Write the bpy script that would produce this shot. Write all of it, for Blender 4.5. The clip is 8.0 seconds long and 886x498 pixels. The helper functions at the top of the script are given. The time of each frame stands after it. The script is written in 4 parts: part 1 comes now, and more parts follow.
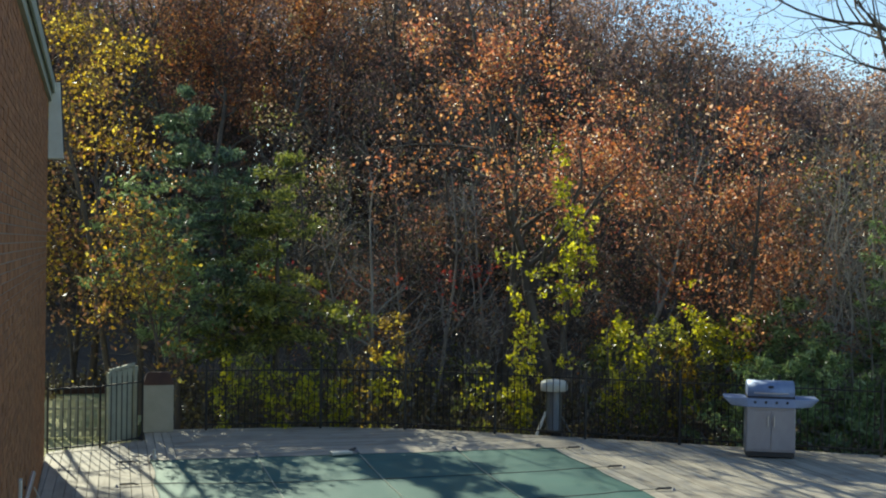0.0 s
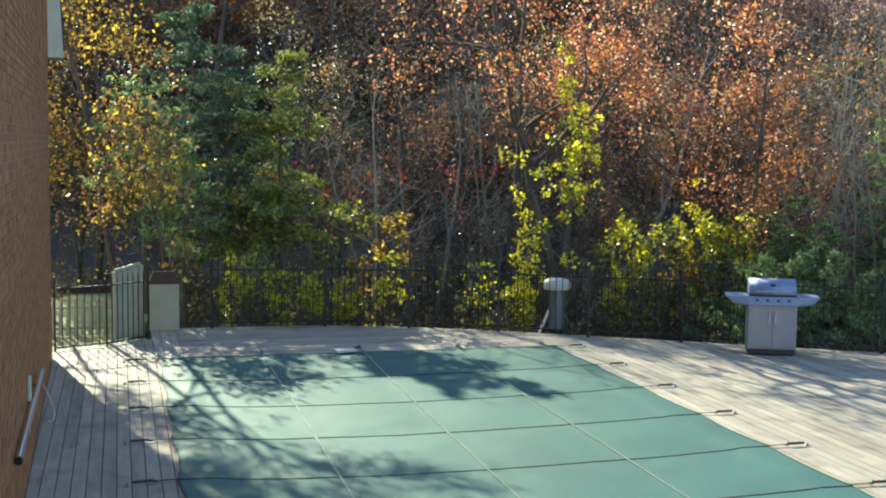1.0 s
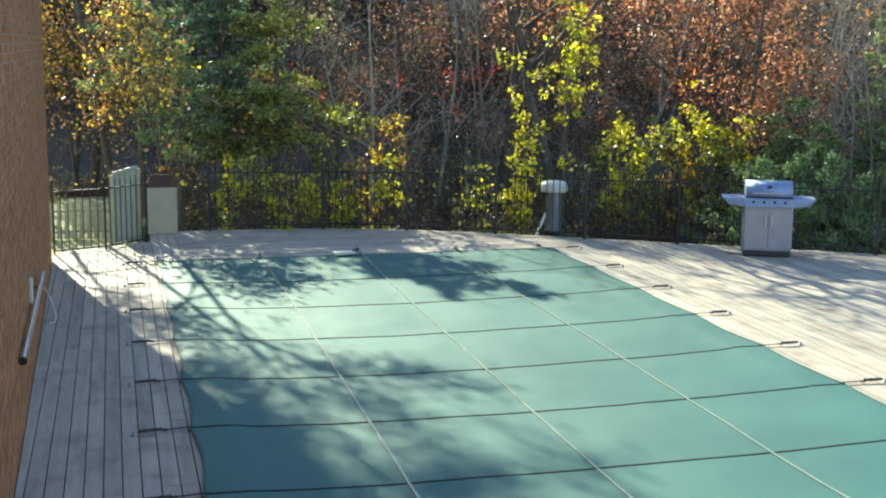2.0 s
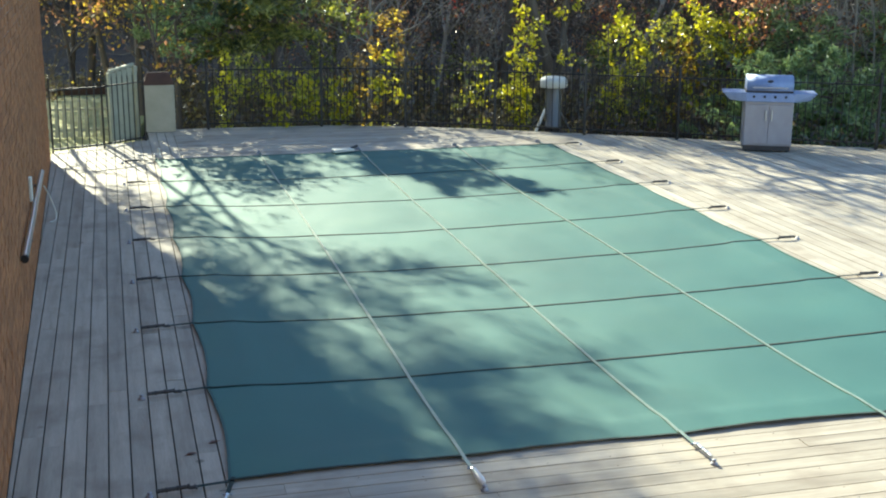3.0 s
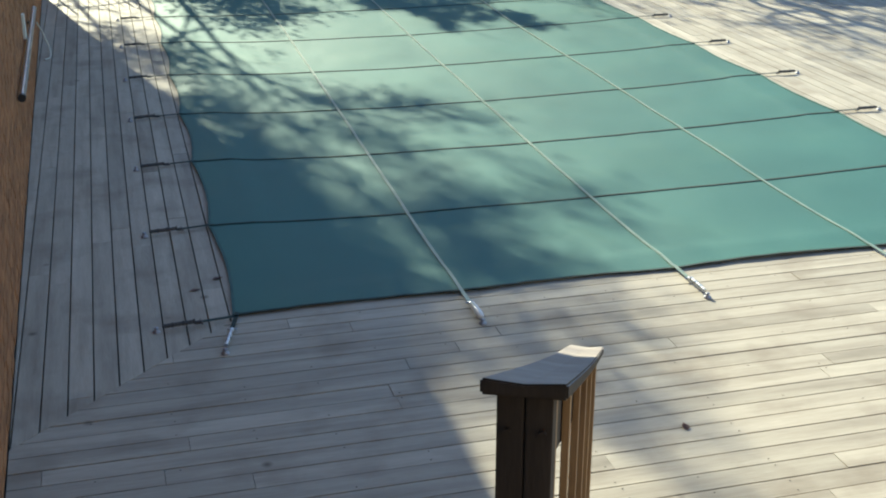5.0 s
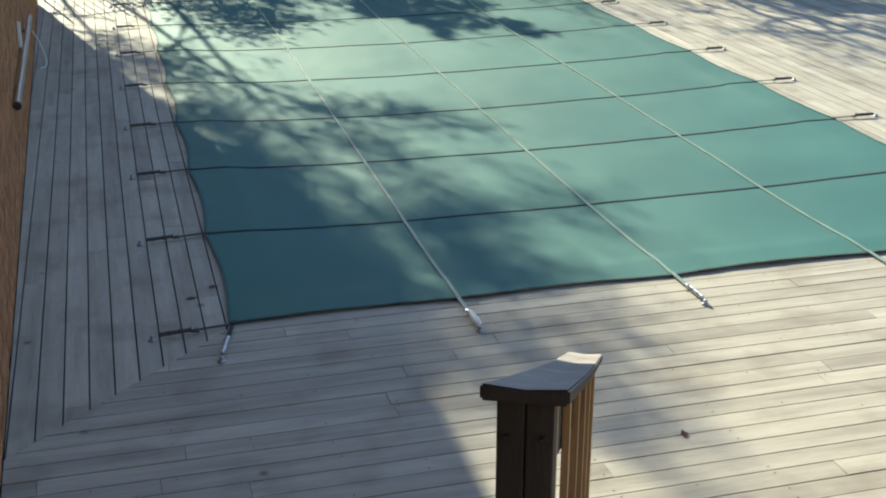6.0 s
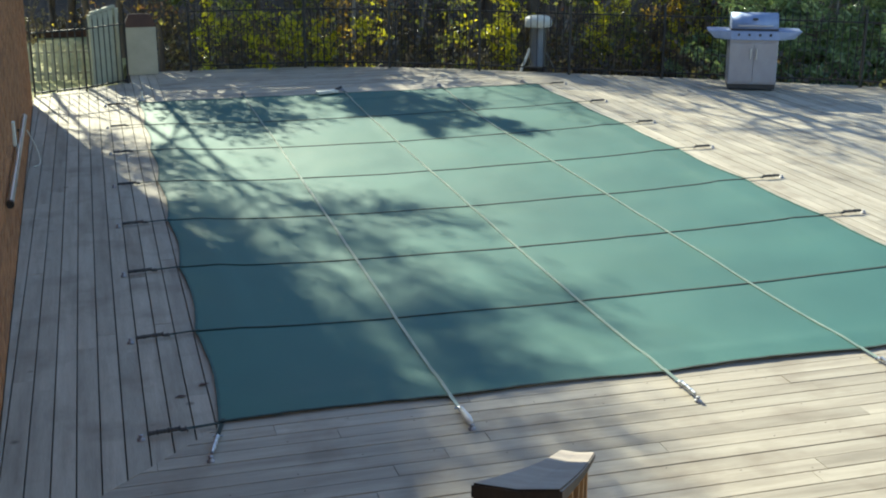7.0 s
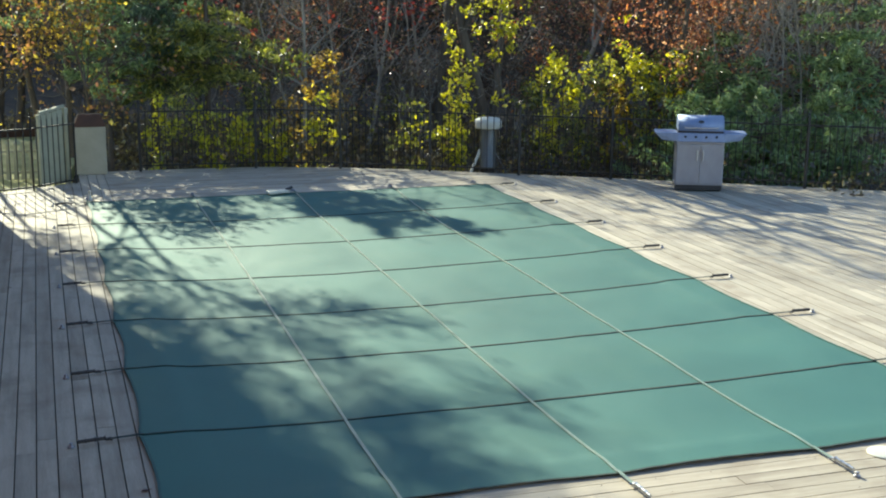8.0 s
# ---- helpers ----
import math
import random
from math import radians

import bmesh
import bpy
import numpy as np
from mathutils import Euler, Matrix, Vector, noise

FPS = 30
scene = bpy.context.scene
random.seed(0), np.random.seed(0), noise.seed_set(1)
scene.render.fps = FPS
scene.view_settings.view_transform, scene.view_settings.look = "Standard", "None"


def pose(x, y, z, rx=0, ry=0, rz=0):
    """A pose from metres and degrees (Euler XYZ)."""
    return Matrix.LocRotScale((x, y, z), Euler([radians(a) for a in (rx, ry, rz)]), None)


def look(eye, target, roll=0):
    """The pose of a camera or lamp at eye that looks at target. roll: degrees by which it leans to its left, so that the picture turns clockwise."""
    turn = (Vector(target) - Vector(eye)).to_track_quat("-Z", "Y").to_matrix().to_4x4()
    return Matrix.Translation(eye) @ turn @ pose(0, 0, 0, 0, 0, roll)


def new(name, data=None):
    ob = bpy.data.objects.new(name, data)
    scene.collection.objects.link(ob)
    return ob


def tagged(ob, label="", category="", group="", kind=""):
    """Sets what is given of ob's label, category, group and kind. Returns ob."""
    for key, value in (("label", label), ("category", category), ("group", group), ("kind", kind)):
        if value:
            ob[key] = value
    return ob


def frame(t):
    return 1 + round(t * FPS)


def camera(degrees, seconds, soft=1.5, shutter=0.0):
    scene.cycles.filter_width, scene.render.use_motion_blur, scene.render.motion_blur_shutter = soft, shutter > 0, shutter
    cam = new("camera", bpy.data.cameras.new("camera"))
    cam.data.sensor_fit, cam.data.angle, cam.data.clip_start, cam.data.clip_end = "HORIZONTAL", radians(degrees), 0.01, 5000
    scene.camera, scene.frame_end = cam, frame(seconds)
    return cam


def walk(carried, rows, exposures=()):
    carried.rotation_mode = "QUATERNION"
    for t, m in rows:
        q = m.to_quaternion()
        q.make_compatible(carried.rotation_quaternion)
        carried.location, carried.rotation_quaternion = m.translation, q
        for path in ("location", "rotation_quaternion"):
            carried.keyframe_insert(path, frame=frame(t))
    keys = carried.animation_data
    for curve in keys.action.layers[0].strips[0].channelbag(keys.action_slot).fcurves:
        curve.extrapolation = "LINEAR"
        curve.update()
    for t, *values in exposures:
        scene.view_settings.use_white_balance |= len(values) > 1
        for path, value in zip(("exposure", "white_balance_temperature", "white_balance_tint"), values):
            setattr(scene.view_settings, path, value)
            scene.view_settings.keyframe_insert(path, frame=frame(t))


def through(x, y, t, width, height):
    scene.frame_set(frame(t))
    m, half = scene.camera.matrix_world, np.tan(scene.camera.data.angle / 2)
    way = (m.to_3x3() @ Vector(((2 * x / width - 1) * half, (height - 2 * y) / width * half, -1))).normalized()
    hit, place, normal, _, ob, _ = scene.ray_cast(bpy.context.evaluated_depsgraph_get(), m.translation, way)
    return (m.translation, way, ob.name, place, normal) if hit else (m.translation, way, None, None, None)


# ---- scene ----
cam = camera(39.7, 8.0, soft=2.0)
PATH = [
    (0, (0.024, 0.092, 3.249), (0.54, 2.024, 3.24), 0.8),
    (0.5, (0.019, 0.114, 3.291), (0.532, 2.045, 3.198), 0.8),
    (1, (0.031, 0.091, 3.24), (0.541, 2.017, 3.068), 0.7),
    (1.5, (0.0, 0.07, 3.228), (0.512, 1.987, 2.979), 0.7),
    (3, (0.012, 0.017, 3.223), (0.516, 1.889, 2.732), 0.3),
    (3.5, (0.005, -0.006, 3.245), (0.502, 1.844, 2.67), 0.2),
    (4, (0.003, -0.021, 3.253), (0.493, 1.805, 2.599), 0.0),
    (4.5, (-0.004, -0.03, 3.257), (0.481, 1.772, 2.537), 0.1),
    (4.7, (-0.003, -0.033, 3.258), (0.481, 1.761, 2.519), 0.1),
    (5.8, (-0.004, -0.015, 3.239), (0.486, 1.773, 2.489), 0.0),
    (6, (-0.001, -0.009, 3.238), (0.492, 1.786, 2.505), -0.0),
    (6.5, (-0.003, -0.014, 3.243), (0.501, 1.803, 2.575), 0.0),
    (7, (-0.001, -0.014, 3.242), (0.519, 1.826, 2.658), 0.0),
    (7.5, (-0.022, -0.021, 3.237), (0.53, 1.836, 2.739), 0.2),
    (8, (0.024, 0.063, 3.215), (0.632, 1.921, 2.789), 0.5),
]
walk(cam, [(t, look(eye, target, roll)) for t, eye, target, roll in PATH],
     exposures=[(t, stops, 6550, 6) for t, stops in ((0.0, 0.3), (0.5, 0.5), (1.0, 1.1), (1.5, 1.4), (3.0, 1.42), (4.0, 1.32), (4.5, 1.2), (6.0, 1.04), (6.5, 1.08), (7.0, 1.08), (7.5, 1.08), (8.0, 1.08))])

# ---- light: low autumn sun from behind the woods, clear sky ----
SUN_AZ, SUN_EL = radians(-12.6), radians(27.5)
world = bpy.data.worlds.new("sky")
scene.world = world
world.use_nodes = True
wn = world.node_tree
sky = wn.nodes.new("ShaderNodeTexSky")
sky.sky_type = "NISHITA"
sky.sun_disc = False
sky.sun_elevation, sky.sun_rotation = SUN_EL, SUN_AZ
sky.air_density, sky.dust_density, sky.ozone_density = 1.0, 0.1, 2.6
wn.nodes["Background"].inputs["Strength"].default_value = 0.13
wn.links.new(sky.outputs[0], wn.nodes["Background"].inputs["Color"])
sun = new("sun", bpy.data.lights.new("sun", "SUN"))
sun.data.energy, sun.data.angle, sun.data.color = 5.0, radians(0.53), (1.0, 0.97, 0.76)
to_sun = Vector((math.sin(SUN_AZ) * math.cos(SUN_EL), math.cos(SUN_AZ) * math.cos(SUN_EL), math.sin(SUN_EL)))
sun.matrix_world = look(to_sun * 60, (0, 0, 0))


# ---- materials ----
def nodes_of(name):
    m = bpy.data.materials.new(name)
    m.use_nodes = True
    return m, m.node_tree.nodes, m.node_tree.links


def ramp_of(n, stops):
    r = n.new("ShaderNodeValToRGB")
    while len(r.color_ramp.elements) < len(stops):
        r.color_ramp.elements.new(0.5)
    for e, (at, c) in zip(r.color_ramp.elements, stops):
        e.position, e.color = at, (*c, 1)
    return r


def surface(name, stops, scale=(4, 4, 4), rough=0.7, bump=0.2, metal=0.0, vary=0.0, detail=6, fine=40.0, bump_dist=0.004, coords="Object", spots=None, island=False, spec=0.5, knots=0.0):
    """A worn surface: coarse colour noise through a ramp, fine grain in the relief, vary: brightness from piece to piece."""
    m, n, l = nodes_of(name)
    b = n["Principled BSDF"]
    tc, mp = n.new("ShaderNodeTexCoord"), n.new("ShaderNodeMapping")
    mp.inputs["Scale"].default_value = scale
    l.new(tc.outputs[coords], mp.inputs["Vector"])
    info = n.new("ShaderNodeObjectInfo")
    chance = n.new("ShaderNodeNewGeometry").outputs["Random Per Island"] if island else info.outputs["Random"]
    big, small = n.new("ShaderNodeTexNoise"), n.new("ShaderNodeTexNoise")
    big.noise_dimensions = "4D"
    shift = n.new("ShaderNodeMath")
    shift.operation = "MULTIPLY"
    shift.inputs[1].default_value = 40.0 if vary else 0.0
    l.new(chance, shift.inputs[0])
    l.new(shift.outputs[0], big.inputs["W"])
    big.inputs["Scale"].default_value, big.inputs["Detail"].default_value, big.inputs["Roughness"].default_value = 1.0, detail, 0.62
    small.inputs["Scale"].default_value, small.inputs["Detail"].default_value = fine, 4
    l.new(mp.outputs[0], big.inputs["Vector"])
    l.new(mp.outputs[0], small.inputs["Vector"])
    r = ramp_of(n, stops)
    l.new(big.outputs["Fac"], r.inputs[0])
    hsv = n.new("ShaderNodeHueSaturation")
    l.new(r.outputs[0], hsv.inputs["Color"])
    val = n.new("ShaderNodeMapRange")
    val.inputs["To Min"].default_value, val.inputs["To Max"].default_value = 1 - vary, 1 + vary
    l.new(chance, val.inputs["Value"])
    grain = n.new("ShaderNodeMapRange")
    grain.inputs["To Min"].default_value, grain.inputs["To Max"].default_value = 0.86, 1.14
    l.new(small.outputs["Fac"], grain.inputs["Value"])
    mul = n.new("ShaderNodeMath")
    mul.operation = "MULTIPLY"
    l.new(val.outputs[0], mul.inputs[0])
    l.new(grain.outputs[0], mul.inputs[1])
    l.new(mul.outputs[0], hsv.inputs["Value"])
    colour = hsv.outputs[0]
    if spots:
        amount, tone, size = spots
        sp = n.new("ShaderNodeTexNoise")
        sp.inputs["Scale"].default_value, sp.inputs["Detail"].default_value = size, 5
        l.new(tc.outputs[coords], sp.inputs["Vector"])
        cut = n.new("ShaderNodeMapRange")
        cut.inputs["From Min"].default_value, cut.inputs["From Max"].default_value = 0.52, 0.72
        cut.inputs["To Max"].default_value = amount
        l.new(sp.outputs["Fac"], cut.inputs["Value"])
        mix = n.new("ShaderNodeMix")
        mix.data_type = "RGBA"
        l.new(cut.outputs[0], mix.inputs[0])
        l.new(colour, mix.inputs[6])
        mix.inputs[7].default_value = (*tone, 1)
        colour = mix.outputs[2]
    if knots:
        vo, near = n.new("ShaderNodeTexVoronoi"), n.new("ShaderNodeMapRange")
        vo.inputs["Scale"].default_value = 2.1
        l.new(tc.outputs[coords], vo.inputs["Vector"])
        near.inputs["From Min"].default_value, near.inputs["From Max"].default_value = 0.02, 0.075
        near.inputs["To Min"].default_value, near.inputs["To Max"].default_value = knots, 0.0
        l.new(vo.outputs["Distance"], near.inputs["Value"])
        dark = n.new("ShaderNodeMix")
        dark.data_type = "RGBA"
        l.new(near.outputs[0], dark.inputs[0])
        l.new(colour, dark.inputs[6])
        dark.inputs[7].default_value = (0.06, 0.042, 0.03, 1)
        colour = dark.outputs[2]
    l.new(colour, b.inputs["Base Color"])
    rr = n.new("ShaderNodeMapRange")
    rr.inputs["To Min"].default_value, rr.inputs["To Max"].default_value = max(0.03, rough - 0.12), min(1, rough + 0.12)
    l.new(big.outputs["Fac"], rr.inputs["Value"])
    l.new(rr.outputs[0], b.inputs["Roughness"])
    b.inputs["Metallic"].default_value = metal
    b.inputs["Specular IOR Level"].default_value = spec
    if bump:
        bp = n.new("ShaderNodeBump")
        bp.inputs["Strength"].default_value, bp.inputs["Distance"].default_value = bump, bump_dist
        l.new(small.outputs["Fac"], bp.inputs["Height"])
        l.new(bp.outputs[0], b.inputs["Normal"])
    return m


def leafy(name, stops, through=0.7, gloss=0.36, sat=1.04):
    """Leaves: each its own tone, lit from the front and shining through from behind."""
    m, n, l = nodes_of(name)
    out = n["Material Output"]
    n.remove(n["Principled BSDF"])
    geo = n.new("ShaderNodeNewGeometry")
    r = ramp_of(n, stops)
    l.new(geo.outputs["Random Per Island"], r.inputs[0])
    d, t, g = n.new("ShaderNodeBsdfDiffuse"), n.new("ShaderNodeBsdfTranslucent"), n.new("ShaderNodeBsdfGlossy")
    g.inputs["Roughness"].default_value = gloss
    g.inputs["Color"].default_value = (0.9, 0.9, 0.95, 1)
    hs = n.new("ShaderNodeHueSaturation")
    hs.inputs["Saturation"].default_value = sat
    l.new(r.outputs[0], hs.inputs["Color"])
    l.new(hs.outputs[0], d.inputs["Color"])
    l.new(hs.outputs[0], t.inputs["Color"])
    a, c = n.new("ShaderNodeMixShader"), n.new("ShaderNodeMixShader")
    a.inputs[0].default_value, c.inputs[0].default_value = through, 0.07
    l.new(d.outputs[0], a.inputs[1])
    l.new(t.outputs[0], a.inputs[2])
    l.new(a.outputs[0], c.inputs[1])
    l.new(g.outputs[0], c.inputs[2])
    l.new(c.outputs[0], out.inputs["Surface"])
    return m


M = {}
M["deck_y"] = surface("weathered_deck_wood_lengthwise", [(0.25, (0.267, 0.228, 0.176)), (0.48, (0.41, 0.36, 0.288)), (0.75, (0.533, 0.484, 0.396))],
                      scale=(9, 0.8, 9), rough=0.72, bump=0.35, vary=0.13, fine=14, spots=(0.5, (0.2, 0.155, 0.115), 2.2), spec=0.4, knots=0.7)
M["deck_x"] = surface("weathered_deck_wood_crosswise", [(0.25, (0.25, 0.214, 0.168)), (0.48, (0.385, 0.337, 0.272)), (0.75, (0.502, 0.453, 0.37))],
                      scale=(0.8, 9, 9), rough=0.72, bump=0.35, vary=0.13, fine=14, spots=(0.5, (0.2, 0.155, 0.115), 2.2), spec=0.4, knots=0.7)
M["under"] = surface("dark_underside", [(0.3, (0.03, 0.027, 0.023)), (0.7, (0.06, 0.05, 0.04))], rough=0.9)
M["nail"] = surface("rusty_screw", [(0.3, (0.015, 0.012, 0.01)), (0.7, (0.04, 0.03, 0.024))], rough=0.7, metal=0.2)
M["cover"] = surface("green_mesh_cover_fabric", [(0.3, (0.016, 0.090, 0.086)), (0.55, (0.023, 0.113, 0.106)), (0.8, (0.034, 0.143, 0.130))],
                     scale=(0.55, 0.55, 0.55), rough=0.62, bump=0.25, fine=900, spots=(0.3, (0.05, 0.15, 0.105), 0.8), spec=0.72)
M["cover"].node_tree.nodes["Principled BSDF"].inputs["Specular Tint"].default_value = (0.72, 1.0, 0.83, 1)   # dyed yarn
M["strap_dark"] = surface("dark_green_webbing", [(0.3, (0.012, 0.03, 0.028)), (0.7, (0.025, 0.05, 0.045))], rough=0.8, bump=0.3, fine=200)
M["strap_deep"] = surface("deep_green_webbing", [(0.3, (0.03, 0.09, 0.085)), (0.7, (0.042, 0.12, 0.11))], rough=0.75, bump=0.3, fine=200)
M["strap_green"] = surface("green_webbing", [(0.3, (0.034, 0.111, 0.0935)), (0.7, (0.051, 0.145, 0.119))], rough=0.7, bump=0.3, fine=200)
# the sun's shine on the green straps is put into this pale colour
M["strap_pale"] = surface("sunlit_pale_webbing", [(0.3, (0.17, 0.242, 0.196)), (0.7, (0.272, 0.34, 0.276))], rough=0.36, bump=0.3, fine=200, spec=0.8)
M["steel"] = surface("stainless_steel", [(0.3, (0.50, 0.51, 0.53)), (0.7, (0.62, 0.63, 0.65))], scale=(2, 2, 14), rough=0.34, bump=0.05, metal=1.0)
M["satin"] = surface("satin_stainless_steel", [(0.3, (0.24, 0.31, 0.47)), (0.7, (0.31, 0.38, 0.55))], scale=(14, 2, 2), rough=0.6, bump=0.05, metal=0.65)
M["steel_dull"] = surface("brushed_dull_steel", [(0.3, (0.30, 0.31, 0.36)), (0.7, (0.38, 0.39, 0.44))], scale=(5, 5, 3), rough=0.5, bump=0.05, metal=0.6)
M["flue"] = surface("dull_flue_steel", [(0.3, (0.13, 0.13, 0.125)), (0.7, (0.22, 0.22, 0.21))], scale=(9, 9, 1), rough=0.42, bump=0.05, metal=0.7)
M["sleeve"] = surface("white_vinyl_sleeve", [(0.3, (0.7, 0.7, 0.68)), (0.7, (0.82, 0.82, 0.8))], rough=0.35, bump=0.05)
M["black"] = surface("black_powder_coat", [(0.3, (0.008, 0.008, 0.009)), (0.7, (0.02, 0.02, 0.021))], rough=0.5, bump=0.1)
M["plastic_dark"] = surface("dark_plastic", [(0.3, (0.03, 0.03, 0.033)), (0.7, (0.05, 0.05, 0.052))], rough=0.5, bump=0.1)
M["white"] = surface("white_painted_trim", [(0.3, (0.56, 0.56, 0.49)), (0.7, (0.7, 0.7, 0.62))], rough=0.5, bump=0.08, spots=(0.3, (0.45, 0.45, 0.38), 1.5))
M["gate_white"] = surface("weathered_white_paint", [(0.3, (0.306, 0.315, 0.234)), (0.7, (0.405, 0.414, 0.315))], rough=0.7, bump=0.1)
M["cream"] = surface("cream_stucco", [(0.3, (0.357, 0.34, 0.255)), (0.7, (0.442, 0.421, 0.327))], rough=0.85, bump=0.3)
M["mortar"] = surface("grey_mortar", [(0.3, (0.259, 0.23, 0.202)), (0.7, (0.346, 0.317, 0.281))], scale=(6, 6, 6), rough=0.9, bump=0.4)
M["brick"] = surface("red_brown_brick", [(0.25, (0.245, 0.09, 0.0324)), (0.5, (0.346, 0.144, 0.054)), (0.75, (0.432, 0.209, 0.0864))], scale=(7, 7, 7), rough=0.85, bump=0.5, vary=0.22)
M["brick_joined"] = surface("red_brown_brickwork", [(0.25, (0.245, 0.09, 0.0324)), (0.5, (0.346, 0.144, 0.054)), (0.75, (0.432, 0.209, 0.0864))], scale=(7, 7, 7), rough=0.85, bump=0.5, vary=0.22, island=True)
M["lid_brown"] = surface("red_brown_stained_wood", [(0.3, (0.06, 0.03, 0.02)), (0.7, (0.105, 0.052, 0.032))], rough=0.8)
M["siding"] = surface("warm_brown_siding", [(0.3, (0.24, 0.17, 0.11)), (0.7, (0.32, 0.235, 0.155))], scale=(1, 1, 8), rough=0.85, bump=0.3)
M["roof"] = surface("grey_shingle", [(0.3, (0.07, 0.065, 0.06)), (0.7, (0.13, 0.12, 0.11))], scale=(3, 3, 3), rough=0.9, bump=0.5)
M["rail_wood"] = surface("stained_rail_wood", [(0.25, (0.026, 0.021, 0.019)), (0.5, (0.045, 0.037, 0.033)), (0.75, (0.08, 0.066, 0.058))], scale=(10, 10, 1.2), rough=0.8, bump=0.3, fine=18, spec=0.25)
# lit end of the rail: sunlight is put into this lighter golden brown
M["baluster_wood"] = surface("sunlit_brown_wood", [(0.25, (0.2, 0.118, 0.056)), (0.5, (0.3, 0.185, 0.09)), (0.75, (0.45, 0.3, 0.16))], scale=(10, 10, 1.2), rough=0.7, bump=0.3, fine=18)
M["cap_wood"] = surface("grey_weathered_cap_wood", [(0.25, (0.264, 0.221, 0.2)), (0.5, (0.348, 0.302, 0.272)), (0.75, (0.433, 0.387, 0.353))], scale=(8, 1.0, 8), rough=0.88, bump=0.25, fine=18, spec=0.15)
M["ground"] = surface("leaf_litter_ground", [(0.25, (0.03, 0.022, 0.015)), (0.5, (0.06, 0.042, 0.026)), (0.75, (0.12, 0.078, 0.042))], scale=(1.3, 1.3, 1.3), rough=0.95, bump=0.8, bump_dist=0.03, fine=12)
M["lawn"] = surface("mown_lawn", [(0.25, (0.3, 0.29, 0.12)), (0.5, (0.43, 0.42, 0.19)), (0.75, (0.54, 0.52, 0.27))], scale=(2, 2, 2), rough=0.95, bump=0.8, bump_dist=0.02, fine=60)
M["bark"] = surface("grey_bark", [(0.25, (0.06, 0.048, 0.036)), (0.5, (0.115, 0.094, 0.072)), (0.75, (0.2, 0.17, 0.135))], scale=(6, 6, 1.5), rough=0.9, bump=0.8, bump_dist=0.01, fine=10)
M["bark_pale"] = surface("pale_grey_bark", [(0.25, (0.19, 0.17, 0.14)), (0.5, (0.32, 0.29, 0.24)), (0.75, (0.47, 0.435, 0.37))], scale=(6, 6, 1.5), rough=0.85, bump=0.6, bump_dist=0.008, fine=10)
M["pool_shell"] = surface("pool_plaster", [(0.3, (0.35, 0.45, 0.47)), (0.7, (0.45, 0.55, 0.57))], rough=0.8)
M["gold"] = leafy("gold_leaves", [(0, (0.08, 0.05, 0.022)), (0.35, (0.19, 0.14, 0.04)), (0.6, (0.4, 0.25, 0.045)), (0.85, (0.72, 0.5, 0.05)), (1, (0.92, 0.76, 0.14))], through=0.74)
M["orange"] = leafy("orange_leaves", [(0, (0.13, 0.05, 0.035)), (0.3, (0.32, 0.13, 0.06)), (0.55, (0.6, 0.19, 0.06)), (0.8, (0.84, 0.4, 0.12)), (0.94, (0.9, 0.56, 0.3)), (1, (0.5, 0.36, 0.08))], through=0.72)
M["rust"] = leafy("rust_leaves", [(0, (0.06, 0.035, 0.025)), (0.35, (0.16, 0.085, 0.045)), (0.65, (0.33, 0.15, 0.06)), (0.9, (0.52, 0.26, 0.1)), (1, (0.3, 0.25, 0.07))])
M["red"] = leafy("red_brown_leaves", [(0, (0.11, 0.045, 0.035)), (0.3, (0.26, 0.12, 0.06)), (0.55, (0.5, 0.14, 0.08)), (0.8, (0.7, 0.3, 0.15)), (0.94, (0.86, 0.6, 0.42)), (1, (0.34, 0.28, 0.08))], through=0.72)
M["scarlet"] = leafy("scarlet_leaves", [(0.0, (0.40, 0.05, 0.04)), (0.6, (0.55, 0.11, 0.07)), (1.0, (0.6, 0.25, 0.10))])
M["salmon"] = leafy("salmon_orange_leaves", [(0, (0.2, 0.09, 0.05)), (0.3, (0.5, 0.2, 0.09)), (0.65, (0.82, 0.38, 0.18)), (0.9, (0.93, 0.6, 0.36)), (1, (0.95, 0.75, 0.55))], through=0.72)
M["lime"] = leafy("yellow_green_leaves", [(0, (0.12, 0.14, 0.02)), (0.3, (0.38, 0.39, 0.035)), (0.6, (0.72, 0.68, 0.045)), (0.85, (0.88, 0.8, 0.055)), (1, (0.93, 0.88, 0.12))], through=0.74)
M["olive"] = leafy("olive_green_leaves", [(0, (0.04, 0.06, 0.015)), (0.4, (0.11, 0.13, 0.03)), (0.75, (0.25, 0.27, 0.05)), (1, (0.5, 0.48, 0.08))])
M["brown"] = leafy("brown_dead_leaves", [(0, (0.045, 0.032, 0.024)), (0.5, (0.11, 0.08, 0.055)), (0.85, (0.2, 0.15, 0.09)), (1, (0.32, 0.24, 0.14))])
M["mixed"] = leafy("mixed_woodland_leaves", [(0.0, (0.06, 0.045, 0.03)), (0.3, (0.17, 0.13, 0.06)), (0.5, (0.30, 0.27, 0.09)), (0.7, (0.42, 0.24, 0.13)), (0.88, (0.55, 0.34, 0.24)), (1.0, (0.75, 0.66, 0.5))])
M["gold_bright"] = leafy("bright_gold_leaves", [(0.0, (0.2, 0.13, 0.03)), (0.3, (0.52, 0.32, 0.04)), (0.7, (0.84, 0.58, 0.05)), (1.0, (0.93, 0.80, 0.12))], through=0.74)
